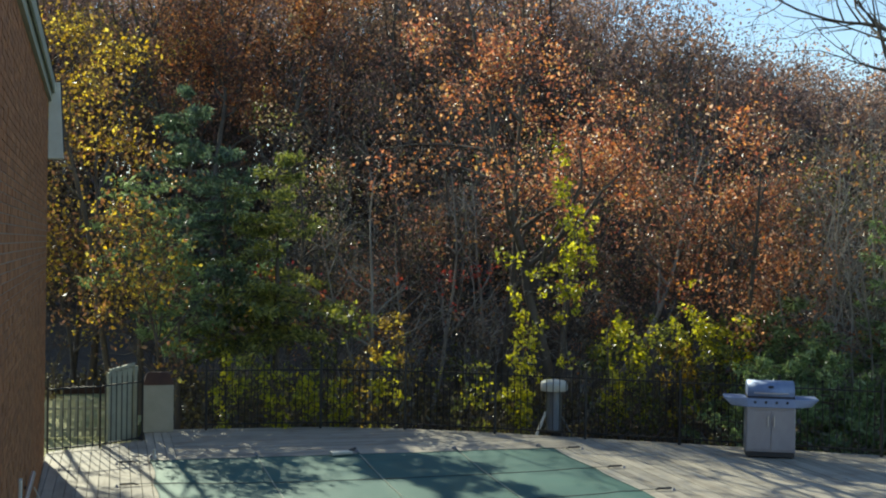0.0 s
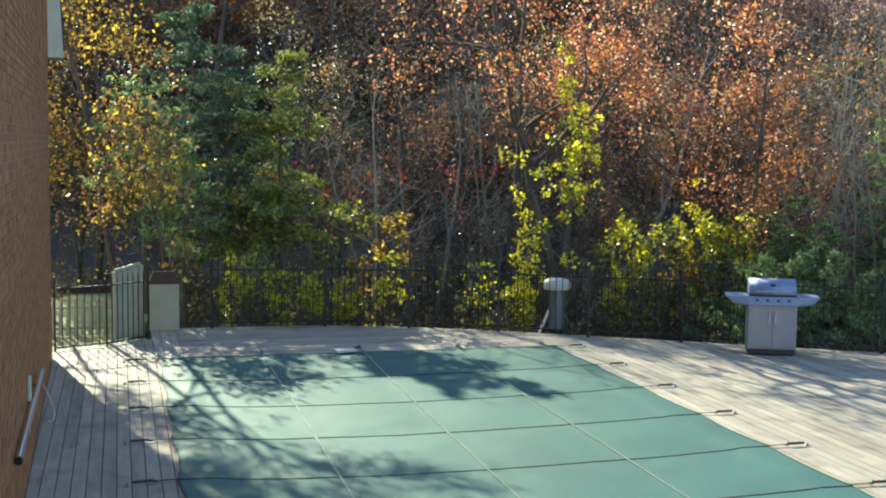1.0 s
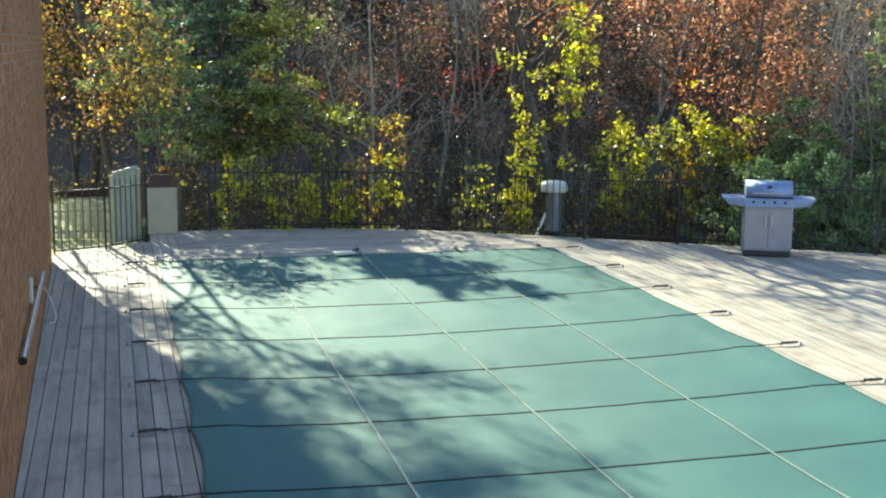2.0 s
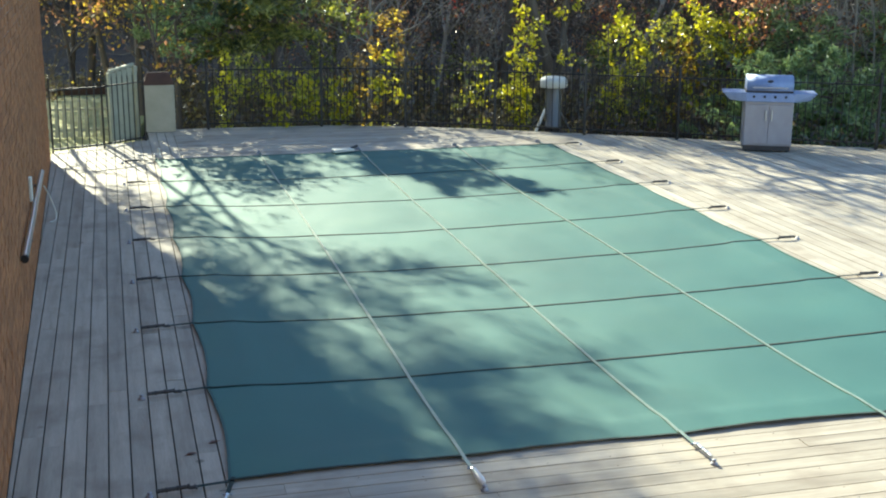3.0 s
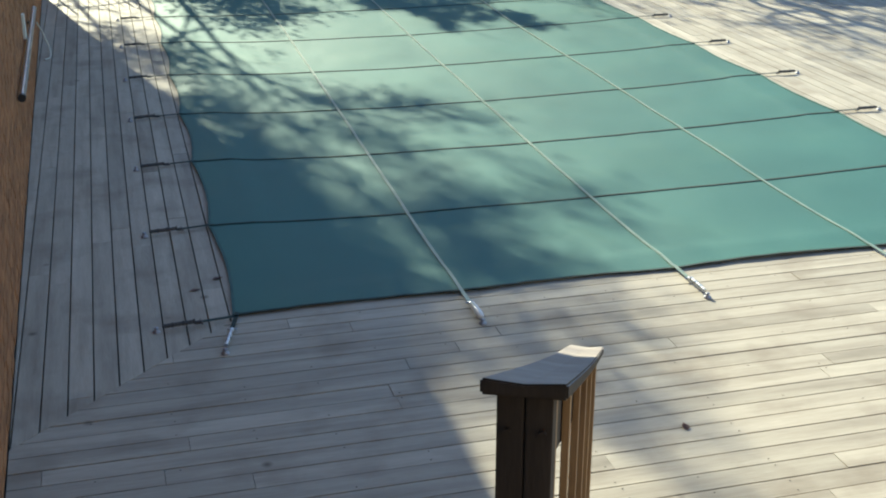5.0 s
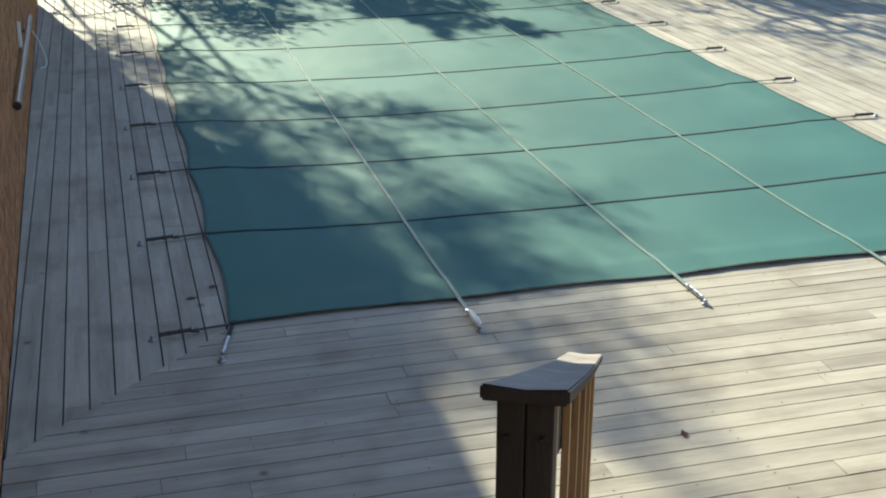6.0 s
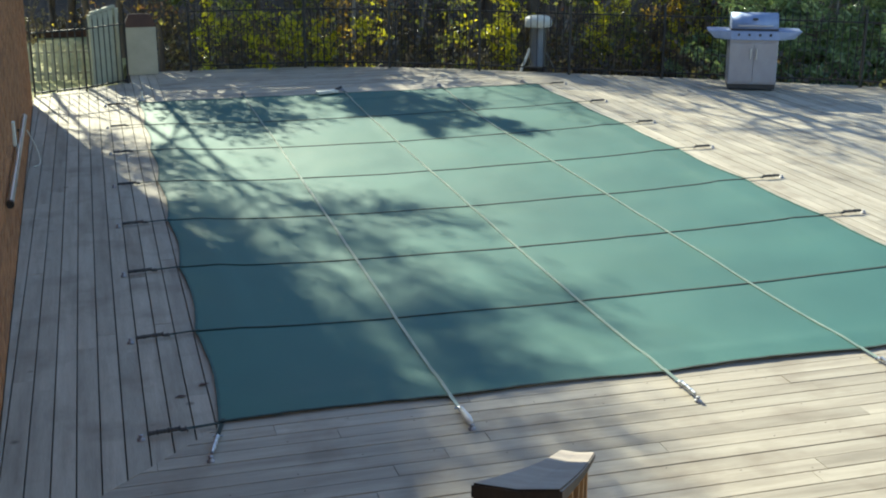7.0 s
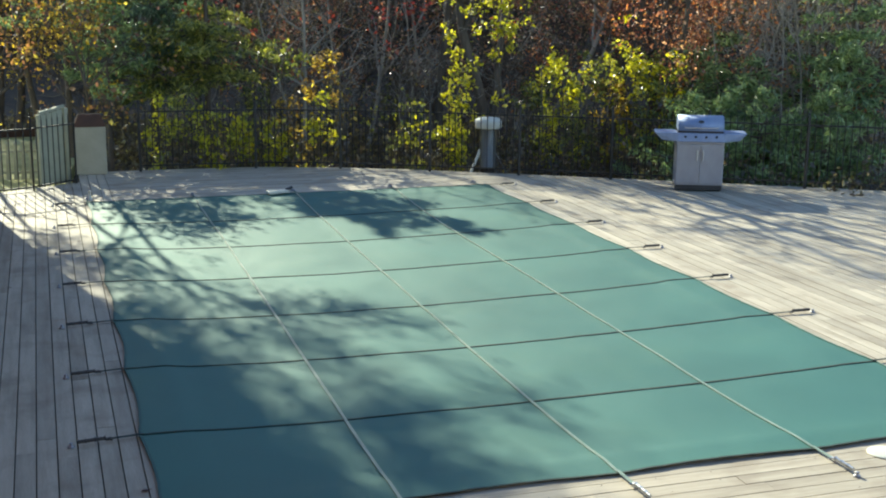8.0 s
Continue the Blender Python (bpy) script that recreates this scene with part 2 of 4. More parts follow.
M["haze"] = leafy("dull_purple_brown_leaves", [(0, (0.133, 0.0938, 0.086)), (0.6, (0.281, 0.188, 0.156)), (0.9, (0.531, 0.312, 0.204)), (1, (0.781, 0.423, 0.204))])
M["dead_leaf"] = leafy("dark_dead_leaf", [(0.0, (0.13, 0.065, 0.045)), (1.0, (0.24, 0.12, 0.08))])
M["dim"] = leafy("dull_undergrowth_leaves", [(0, (0.0932, 0.0702, 0.0389)), (0.6, (0.139, 0.113, 0.0535)), (0.93, (0.217, 0.189, 0.0729)), (1, (0.497, 0.432, 0.121))])
M["needle"] = leafy("green_needles", [(0.0, (0.055, 0.095, 0.055)), (0.5, (0.12, 0.19, 0.10)), (1.0, (0.22, 0.31, 0.17))], through=0.5)
M["needle_fresh"] = leafy("fresh_green_needles", [(0, (0.13, 0.2, 0.0749)), (0.5, (0.271, 0.38, 0.14)), (1, (0.451, 0.551, 0.24))], through=0.5)
M["needle_warm"] = leafy("yellow_green_needles", [(0, (0.0626, 0.0938, 0.0235)), (0.5, (0.235, 0.266, 0.0469)), (1, (0.485, 0.469, 0.109))], through=0.5)


# ---- building helpers ----
def part(name, bm, material, parent=None, label=""):
    """One bmesh as one mesh object, under parent if given."""
    me = bpy.data.meshes.new(name)
    bm.to_mesh(me)
    bm.free()
    me.materials.append(material)
    ob = new(name, me)
    ob.parent = parent
    return tagged(ob, label)


def thing(name, label, category, place=(0, 0, 0), turn=0.0, group="", kind=""):
    ob = new(name)
    ob.matrix_world = pose(*place, 0, 0, turn)
    ob.empty_display_size = 0.1
    return tagged(ob, label, category, group, kind)


def box(bm, x0, x1, y0, y1, z0, z1, bevel=0.0):
    m = Matrix.LocRotScale(((x0 + x1) / 2, (y0 + y1) / 2, (z0 + z1) / 2), None, (x1 - x0, y1 - y0, z1 - z0))
    vs = bmesh.ops.create_cube(bm, size=1, matrix=m)["verts"]
    if bevel:
        es = list({e for v in vs for e in v.link_edges})
        bmesh.ops.bevel(bm, geom=es, offset=bevel, segments=2, affect="EDGES", profile=0.6)
    return bm


def boxed(*a, **k):
    return box(bmesh.new(), *a, **k)


def rod(bm, a, b, r0, r1=None, sides=10):
    """A round bar from a to b."""
    a, b = Vector(a), Vector(b)
    r1 = r0 if r1 is None else r1
    turn = (b - a).to_track_quat("Z", "Y").to_matrix().to_4x4()
    bmesh.ops.create_cone(bm, cap_ends=True, segments=sides, radius1=r0, radius2=r1, depth=(b - a).length,
                          matrix=Matrix.Translation((a + b) / 2) @ turn)
    return bm


def rodded(*a, **k):
    return rod(bmesh.new(), *a, **k)


def lathe(profile, sides=28):
    """A turned body from (radius, height) pairs."""
    bm = bmesh.new()
    rings = []
    for r, z in profile:
        rings.append([bm.verts.new((r * math.cos(2 * math.pi * k / sides), r * math.sin(2 * math.pi * k / sides), z)) for k in range(sides)])
    for a, b in zip(rings, rings[1:]):
        for k in range(sides):
            f = bm.faces.new((a[k], a[(k + 1) % sides], b[(k + 1) % sides], b[k]))
            f.smooth = True
    bm.faces.new(rings[0][::-1])
    bm.faces.new(rings[-1])
    return bm


def prism(points, z0, z1):
    """A flat slab over a polygon."""
    bm = bmesh.new()
    lo = [bm.verts.new((x, y, z0)) for x, y in points]
    hi = [bm.verts.new((x, y, z1)) for x, y in points]
    bm.faces.new(hi)
    bm.faces.new(lo[::-1])
    for k in range(len(points)):
        j = (k + 1) % len(points)
        bm.faces.new((lo[k], lo[j], hi[j], hi[k]))
    return bm


def clip_poly(poly, a, b, c):
    """The part of a polygon where a*x + b*y <= c."""
    out = []
    for p, q in zip(poly, poly[1:] + poly[:1]):
        dp, dq = a * p[0] + b * p[1] - c, a * q[0] + b * q[1] - c
        if dp <= 0:
            out.append(p)
        if (dp < 0 < dq) or (dq < 0 < dp):
            s = dp / (dp - dq)
            out.append((p[0] + s * (q[0] - p[0]), p[1] + s * (q[1] - p[1])))
    return out


def mesh_from(name, verts, faces, material, parent=None, smooth=False):
    me = bpy.data.meshes.new(name)
    verts, faces = np.asarray(verts, float), np.asarray(faces, int)
    k = faces.shape[1]
    me.vertices.add(len(verts))
    me.vertices.foreach_set("co", verts.ravel())
    me.loops.add(faces.size)
    me.loops.foreach_set("vertex_index", faces.ravel())
    me.polygons.add(len(faces))
    me.polygons.foreach_set("loop_start", np.arange(0, faces.size, k))
    me.polygons.foreach_set("use_smooth", np.full(len(faces), smooth))
    me.update(calc_edges=True)
    me.materials.append(material)
    ob = new(name, me)
    ob.parent = parent
    return ob


# ---- the deck: boards round the pool ----
POOL = (0.95, 6.45, 7.35, 18.0)                      # opening under the cover: x0, x1, y0, y1
FENCE = [(1.56, 21.4), (3.52, 21.3), (4.93, 20.87), (6.34, 20.14), (7.68, 19.34), (9.01, 18.53), (10.34, 17.7), (11.66, 16.87), (14.3, 15.2), (16.2, 14.0)]
LEFT_FENCE = [(-0.93, 19.5), (-0.17, 19.83), (0.48, 20.42)]
rim = [(-0.6, 21.56), (1.56, 21.55), (3.55, 21.43), (4.99, 21.0), (6.42, 20.27), (9.09, 18.65), (11.74, 16.99), (16.28, 14.1)]
deck = thing("deck", "weathered grey timber pool deck with mitred corners", "deck", kind="structure")
PITCH, GAP, THICK = 0.1435, 0.009, 0.032


def wall_x(y):
    return -0.62 - 0.0172 * y


def lay(x0, x1, y0, y1, along, cuts, seed, material, pitch=PITCH):
    """Boards along x or y over a rectangle, with staggered butt joints, trimmed by the lines in cuts (a, b, c)."""
    rng = random.Random(seed)
    across0, across1, lo, hi = (x0, x1, y0, y1) if along == "y" else (y0, y1, x0, x1)
    k = across0
    while k < across1 - 0.02:
        w = min(pitch, across1 - k)
        s = lo - rng.uniform(0, 3.6)
        while s < hi:
            e = s + rng.choice((2.4, 3.05, 3.66, 4.27))
            a, b = max(s, lo), min(e, hi)
            if b - a > 0.05:
                r = [(k + GAP / 2, a + 0.0015), (k + w - GAP / 2, a + 0.0015), (k + w - GAP / 2, b - 0.0015), (k + GAP / 2, b - 0.0015)]
                if along == "x":
                    r = [(p[1], p[0]) for p in r][::-1]
                for c in cuts:
                    r = clip_poly(r, *c) if len(r) > 2 else r
                if len(r) > 2:
                    lift = rng.uniform(-0.002, 0.0015)
                    part("board", prism(r, -THICK + lift, lift), material, deck)
            s = e
        k += pitch


def edge_cuts():
    """The far edge of the deck, as lines to trim to."""
    out = []
    for p, q in zip(rim, rim[1:]):
        a, b = -(q[1] - p[1]), q[0] - p[0]
        out.append((a, b, a * p[0] + b * p[1]))
    return out


CUTS = edge_cuts()
side = [(-1, -0.0172, 0.612)]                         # clear of the house wall
part("deck_frame", prism([(-0.98, 19.5), (-0.9, 5.0), (-0.7, 0.6), (0.0, 0.6), (0.0, 6.0), (0.9, 7.3), (0.9, 21.5), (0.52, 21.5), (0.5, 20.5), (-0.2, 19.9)], -0.22, -0.05), M["under"], deck)
part("deck_frame", prism([(-0.55, -2.7), (8.6, -2.7), (8.6, 0.6), (-0.55, 0.6)], -0.22, -0.05), M["under"], deck)
part("deck_frame", prism([(0.0, 0.6), (15.9, 0.6), (15.9, 7.3), (0.0, 7.3)], -0.22, -0.05), M["under"], deck)
part("deck_frame", prism([(6.5, 7.3), (15.9, 7.3), (15.9, 14.2), (9.0, 18.55), (6.5, 20.1)], -0.22, -0.05), M["under"], deck)
part("deck_frame", prism([(0.9, 18.05), (6.5, 18.05), (6.5, 20.1), (5.0, 20.9), (3.5, 21.35), (0.9, 21.5)], -0.22, -0.05), M["under"], deck)


# ---- house on the side of the deck ----
house = thing("house", "red-brown brick house with white eave trim beside the deck", "house", (-0.62, 0, 0), 0.985, kind="structure")
WALL_END, WALL_TOP = 19.0, 5.28
part("wall", boxed(-0.24, -0.006, -3, WALL_END - 0.006, -0.3, WALL_TOP), M["mortar"], house)
part("wall", boxed(-8.0, -0.24, WALL_END - 0.24, WALL_END - 0.006, -0.3, WALL_TOP), M["mortar"], house)
part("wall", boxed(-8.0, -0.24, -3, -2.76, -0.3, WALL_TOP), M["mortar"], house)
part("wall", boxed(0.0, 9.5, -3.0, -2.76, -0.3, WALL_TOP), M["siding"], house)      # unseen brown wall added behind the camera: blocks sky, bounces warm light
part("frieze_board", boxed(-0.03, 0.045, -3, WALL_END + 0.02, WALL_TOP - 0.02, WALL_TOP + 0.2, bevel=0.006), M["gate_white"], house, "white painted frieze board")
part("soffit", boxed(-0.03, 0.06, -3.2, WALL_END + 0.25, WALL_TOP + 0.2, WALL_TOP + 0.23), M["gate_white"], house)
part("fascia", boxed(0.06, 0.09, -3.2, WALL_END + 0.25, WALL_TOP + 0.1, WALL_TOP + 0.27, bevel=0.004), M["gate_white"], house)
# boxed return at the corner of the eave, with its dark drip edge
bm = prism([(0, 0), (0.07, 0), (0.22, 0.0), (0.22, 0.24), (0, 0.24)], 4.42, WALL_TOP + 0.26)
for v in bm.verts:
    if v.co.z > 5 and v.co.x > 0.15:
        v.co.x -= 0.06
bmesh.ops.bevel(bm, geom=bm.edges[:], offset=0.006, segments=1, affect="EDGES")
bm.transform(Matrix.Translation((0.0, WALL_END + 0.005, 0)))
part("eave_return", bm, M["white"], house, "white boxed eave return")
bm = rodded((0.225, WALL_END + 0.02, 4.5), (0.165, WALL_END + 0.02, WALL_TOP + 0.3), 0.012, sides=6)
part("drip_edge", bm, M["black"], house)
bm = bmesh.new()
vs = [bm.verts.new(p) for p in ((0.1, -3.3, WALL_TOP + 0.28), (0.1, WALL_END + 0.2, WALL_TOP + 0.28), (-4.0, WALL_END + 0.2, WALL_TOP + 1.5), (-4.0, -3.3, WALL_TOP + 1.5), (-8.2, WALL_END + 0.2, WALL_TOP + 0.28), (-8.2, -3.3, WALL_TOP + 0.28))]
bm.faces.new((vs[0], vs[1], vs[2], vs[3]))
bm.faces.new((vs[3], vs[2], vs[4], vs[5]))
bmesh.ops.solidify(bm, geom=bm.faces[:], thickness=0.06)
part("roof", bm, M["roof"], house)
# the taller storey further back along the wall
part("upper_wall", boxed(-3.0, 0.0, -3.0, 13.0, WALL_TOP + 0.29, 6.86), M["siding"], house)
part("upper_roof", boxed(-3.2, 0.1, -3.2, 13.2, 6.86, 6.98, bevel=0.02), M["roof"], house)

# ---- pool shell under the cover ----
pool = thing("pool_shell", "pale plastered pool shell under the cover", "pool", kind="structure")
x0, x1, y0, y1 = POOL
part("pool_floor", boxed(x0, x1, y0, y1, -1.65, -1.55), M["pool_shell"], pool)
for a in ((x0 - 0.05, x0, y0, y1), (x1, x1 + 0.04, y0, y1), (x0, x1, y0 - 0.05, y0), (x0, x1, y1, y1 + 0.04)):
    part("pool_wall", boxed(*a, -1.6, -0.24), M["pool_shell"], pool)

# ---- ground: one sheet, a wooded rise behind the fence ----
def ground_z(x, y):
    """Height of the land: level with the deck's foot, rising gently into the woods."""
    d = max(0.0, y - 31.0 + 0.35 * max(0.0, x - 5))
    rise = 5.5 * (1 - math.exp(-(d / 34.0) ** 1.6))
    far = math.hypot(x, y)
    return -0.45 + rise * max(0.0, 1 - max(0.0, far - 110) / 200) + 0.22 * noise.noise((x * 0.13, y * 0.13, 3.1)) * min(1.0, max(0.0, (y - 22) / 6))


xs = sorted({round(v, 2) for v in np.concatenate([np.linspace(-40, 60, 81), np.geomspace(60, 2500, 12), -np.geomspace(40, 2500, 12)])})
ys = sorted({round(v, 2) for v in np.concatenate([np.linspace(-30, 90, 97), np.geomspace(90, 3000, 14), -np.geomspace(30, 2500, 10)])})
gv = [(x, y, ground_z(x, y)) for y in ys for x in xs]
gf = [(j * len(xs) + i, j * len(xs) + i + 1, (j + 1) * len(xs) + i + 1, (j + 1) * len(xs) + i) for j in range(len(ys) - 1) for i in range(len(xs) - 1)]
pool_box = (0.7, 6.7, 7.1, 18.2)
gv2 = [(x, y, z - 1.4 if pool_box[0] - 1 < x < pool_box[1] + 1 and pool_box[2] - 1 < y < pool_box[3] + 1 else z) for x, y, z in gv]
ground = mesh_from("ground", gv2, gf, M["ground"], smooth=True)
tagged(ground, "brown leaf-strewn ground rising into the woods", "ground", kind="structure")
lawn = part("lawn", prism([(-9, 19.6), (-1.2, 19.6), (-0.2, 20.15), (0.44, 20.7), (0.44, 23.0), (1.0, 28.2), (-9, 28.2)], -0.4, -0.17), M["lawn"])
tagged(lawn, "sunlit yellow-green mown lawn behind the gate", "lawn", kind="structure")

# ---- safety cover over the pool ----
cover = thing("pool_cover", "taut green mesh safety cover with crossing webbing straps", "pool cover")
ROWS_Y = [6.98, 8.635, 10.235, 11.79, 13.42, 15.09, 16.75, 18.42]
COLS_X = [0.45, 2.03, 3.55, 5.07, 6.64]
CX0, CX1, CY0, CY1 = 0.555, 6.80, 7.01, 18.5


def col_x(k, y):
    """The long straps wander a little from the straight."""
    bow = ((0.0, 0.05, 0.085, 0.11, 0.085), (0.0, 0.04, 0.08, 0.105, 0.11), (0.0, 0.05, 0.085, 0.07, 0.16))[k - 1]
    return COLS_X[k] + float(np.interp(y, (7.0, 9.4, 12.0, 15.6, 18.5), bow))


def scallop(v, lines):
    for a, b in zip(lines, lines[1:]):
        if a <= v <= b:
            return math.sin(math.pi * (v - a) / (b - a))
    return 0.0


def cover_z(x, y):
    u, v = min(max((x - POOL[0]) / (POOL[1] - POOL[0]), 0), 1), min(max((y - POOL[2]) / (POOL[3] - POOL[2]), 0), 1)
    dip = math.sin(math.pi * u ** 0.8) ** 0.6 * math.sin(math.pi * v) ** 0.42
    puff = scallop(x, COLS_X) * scallop(y, ROWS_Y)
    return 0.014 - 0.076 * dip + 0.012 * puff * min(1, dip * 2) + 0.007 * noise.noise((x * 1.3, y * 1.3, 0)) + 0.003 * noise.noise((x * 4.1, y * 2.6, 7))


def cover_point(u, v):
    y = CY0 + (CY1 - CY0) * v
    xl = CX0 + 0.045 * scallop(y, ROWS_Y)
    xr = CX1 - 0.05 * scallop(y, ROWS_Y)
    x = xl + (xr - xl) * u
    lo, hi = CY0 + 0.035 * scallop(x, COLS_X), CY1 - 0.03 * scallop(x, COLS_X)
    y = lo + (hi - lo) * v
    return (x, y, cover_z(x, y))


NU, NV = 90, 170
cv = [cover_point(i / NU, j / NV) for j in range(NV + 1) for i in range(NU + 1)]
cf = [(j * (NU + 1) + i, j * (NU + 1) + i + 1, (j + 1) * (NU + 1) + i + 1, (j + 1) * (NU + 1) + i) for j in range(NV) for i in range(NU)]
fabric = mesh_from("fabric", cv, cf, M["cover"], cover, smooth=True)


def ribbon(points, width, lift, material, name, thick=0.004):
    """A flat strap with thickness through the points."""
    bm = bmesh.new()
    rows = []
    for k, p in enumerate(points):
        a, b = Vector(points[max(0, k - 1)]), Vector(points[min(len(points) - 1, k + 1)])
        s = (b - a).cross(Vector((0, 0, 1))).normalized() * width / 2
        p = Vector(p) + Vector((0, 0, lift))
        up = Vector((0, 0, thick))
        rows.append([bm.verts.new(q) for q in (p - s, p + s, p + s + up, p - s + up)])
    for a, b in zip(rows, rows[1:]):
        for k in range(4):
            bm.faces.new((a[k], a[(k + 1) % 4], b[(k + 1) % 4], b[k]))
    bm.faces.new(rows[0][::-1])
    bm.faces.new(rows[-1])
    bmesh.ops.recalc_face_normals(bm, faces=bm.faces[:])
    return part(name, bm, material, cover)


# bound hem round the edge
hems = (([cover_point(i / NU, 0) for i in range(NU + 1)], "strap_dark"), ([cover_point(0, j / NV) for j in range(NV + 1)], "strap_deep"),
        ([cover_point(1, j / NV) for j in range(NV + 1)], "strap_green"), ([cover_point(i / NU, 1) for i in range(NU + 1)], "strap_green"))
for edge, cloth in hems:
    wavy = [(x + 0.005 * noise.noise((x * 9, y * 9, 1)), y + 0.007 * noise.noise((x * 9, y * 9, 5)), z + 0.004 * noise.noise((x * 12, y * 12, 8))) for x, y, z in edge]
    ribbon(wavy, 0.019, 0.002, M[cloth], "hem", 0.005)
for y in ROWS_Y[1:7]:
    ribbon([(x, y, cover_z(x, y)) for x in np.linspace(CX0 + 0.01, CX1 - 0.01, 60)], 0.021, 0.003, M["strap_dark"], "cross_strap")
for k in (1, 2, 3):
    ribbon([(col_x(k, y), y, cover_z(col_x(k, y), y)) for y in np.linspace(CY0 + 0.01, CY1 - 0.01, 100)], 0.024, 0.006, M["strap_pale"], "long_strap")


def tie(x, y, dx, dy, cloth, metal, plump=1.0):
    """Strap end, buckle, sleeved spring and deck anchor running out from the hem at (x, y)."""
    d = Vector((dx, dy, 0)).normalized()
    base = Vector((x, y, 0.012))
    length = math.hypot(dx, dy)
    a, b, c = base, base + d * length * 0.42, base + d * length * 0.5
    s = ribbon([tuple(a - d * 0.03), tuple(a + d * 0.05), tuple(b)], 0.026, 0.012, cloth, "strap_end")
    bm = bmesh.new()
    rod(bm, b + Vector((0, 0, 0.012)), c + Vector((0, 0, 0.012)), 0.012, sides=8)
    side_way = d.cross(Vector((0, 0, 1)))
    rod(bm, b - side_way * 0.03 + Vector((0, 0, 0.012)), b + side_way * 0.03 + Vector((0, 0, 0.012)), 0.006, sides=6)
    part("buckle", bm, metal, s)
    bm = bmesh.new()
    if plump > 1.5:                              # the spring sits in a white sleeve
        run = length * 0.46
        bm = lathe([(0.01, 0), (0.017, 0.02), (0.021, run * 0.35), (0.025, run * 0.7), (0.02, run * 0.92), (0.01, run)], 14)
        bm.transform(Matrix.Translation(c + Vector((0, 0, 0.025))) @ d.to_track_quat("Z", "Y").to_matrix().to_4x4())
        metal = M["sleeve"]
    else:
        n = 9
        for k in range(n):
            p, q = c + d * length * 0.42 * k / n, c + d * length * 0.42 * (k + 0.7) / n
            rod(bm, p + Vector((0, 0, 0.022)), q + Vector((0, 0, 0.022)), 0.014 + 0.004 * (k % 3 == 0), 0.014, sides=8)
        rod(bm, c + Vector((0, 0, 0.022)), c + d * length * 0.42 + Vector((0, 0, 0.022)), 0.011, sides=8)
    part("spring", bm, metal, s)
    bm = lathe([(0.024, 0), (0.024, 0.012), (0.012, 0.016), (0.012, 0.03), (0.016, 0.034), (0.0, 0.036)], 12)
    bm.transform(Matrix.Translation(base + d * length - Vector((0, 0, 0.014))))
    part("anchor", bm, M["steel_dull"], s)


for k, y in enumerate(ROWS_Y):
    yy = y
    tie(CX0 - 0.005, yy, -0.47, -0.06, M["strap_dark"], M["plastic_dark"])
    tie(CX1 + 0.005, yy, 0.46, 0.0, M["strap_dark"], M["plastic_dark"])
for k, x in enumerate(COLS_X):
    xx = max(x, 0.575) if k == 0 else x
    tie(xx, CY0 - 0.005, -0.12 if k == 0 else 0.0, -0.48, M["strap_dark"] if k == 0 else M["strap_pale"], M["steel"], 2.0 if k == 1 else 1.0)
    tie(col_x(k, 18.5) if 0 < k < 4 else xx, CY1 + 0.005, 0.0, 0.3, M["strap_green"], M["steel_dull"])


# ---- metal fence behind the pool ----
def fence_run(run, label, height, spacing=0.112, half=0.024, rails=(0.12, -0.24, -0.06)):
    ob = thing("metal_fence", label, "fence")
    picket = None
    for k, (x, y) in enumerate(run):
        bm = boxed(-half, half, -half, half, -0.45, height + 0.05, bevel=0.003)
        bmesh.ops.create_uvsphere(bm, u_segments=8, v_segments=6, radius=half * 1.2, matrix=Matrix.Translation((0, 0, height + 0.075)))
        p = part("post", bm, M["black"], ob)
        p.location = (x, y, 0)
    for (xa, ya), (xb, yb) in zip(run, run[1:]):
        length, turn = math.hypot(xb - xa, yb - ya), math.atan2(yb - ya, xb - xa)
        for z in [r if r > 0 else height + r for r in rails]:
            r = part("rail", boxed(0.02, length - 0.02, -0.011, 0.011, z - 0.011, z + 0.011), M["black"], ob)
            r.location, r.rotation_euler = (xa, ya, 0), (0, 0, turn)
        n = max(2, round(length / spacing))
        for i in range(1, n):
            if picket is None:
                bm = boxed(-0.0065, 0.0065, -0.0065, 0.0065, 0.03, height - 0.02)
                rod(bm, (0, 0, height - 0.02), (0, 0, height + 0.06), 0.009, 0.001, sides=4)
                o = part("picket", bm, M["black"], ob)
                picket = o.data
            else:
                o = new("picket", picket)
                o.parent = ob
            s = i / n
            o.location, o.rotation_euler = (xa + (xb - xa) * s, ya + (yb - ya) * s, 0), (0, 0, turn)
    return ob


fence_run(FENCE, "black metal picket fence along the deck's far edge", 1.12, half=0.02, rails=(0.1, -0.1))
fence_run(LEFT_FENCE, "short black metal fence between house wall and cabinet", 1.1, half=0.015, rails=(0.06, -0.14))

# cream cabinet with a brown lid at the corner of the fence
cabinet = thing("utility_cabinet", "cream utility cabinet with sloping brown lid", "cabinet", (0.76, 21.36, 0), 0)
part("body", boxed(-0.26, 0.25, -0.08, 0.3, 0.0, 0.80, bevel=0.012), M["cream"], cabinet)
bm = boxed(-0.27, 0.26, -0.1, 0.32, 0.80, 1.0)
for v in bm.verts:
    if v.co.z > 0.9:
        v.co.x *= 0.66
        v.co.y = 0.11 + (v.co.y - 0.11) * 0.5
bmesh.ops.bevel(bm, geom=bm.edges[:], offset=0.01, segments=2, affect="EDGES")
part("lid", bm, M["lid_brown"], cabinet, "dark brown sloping lid")

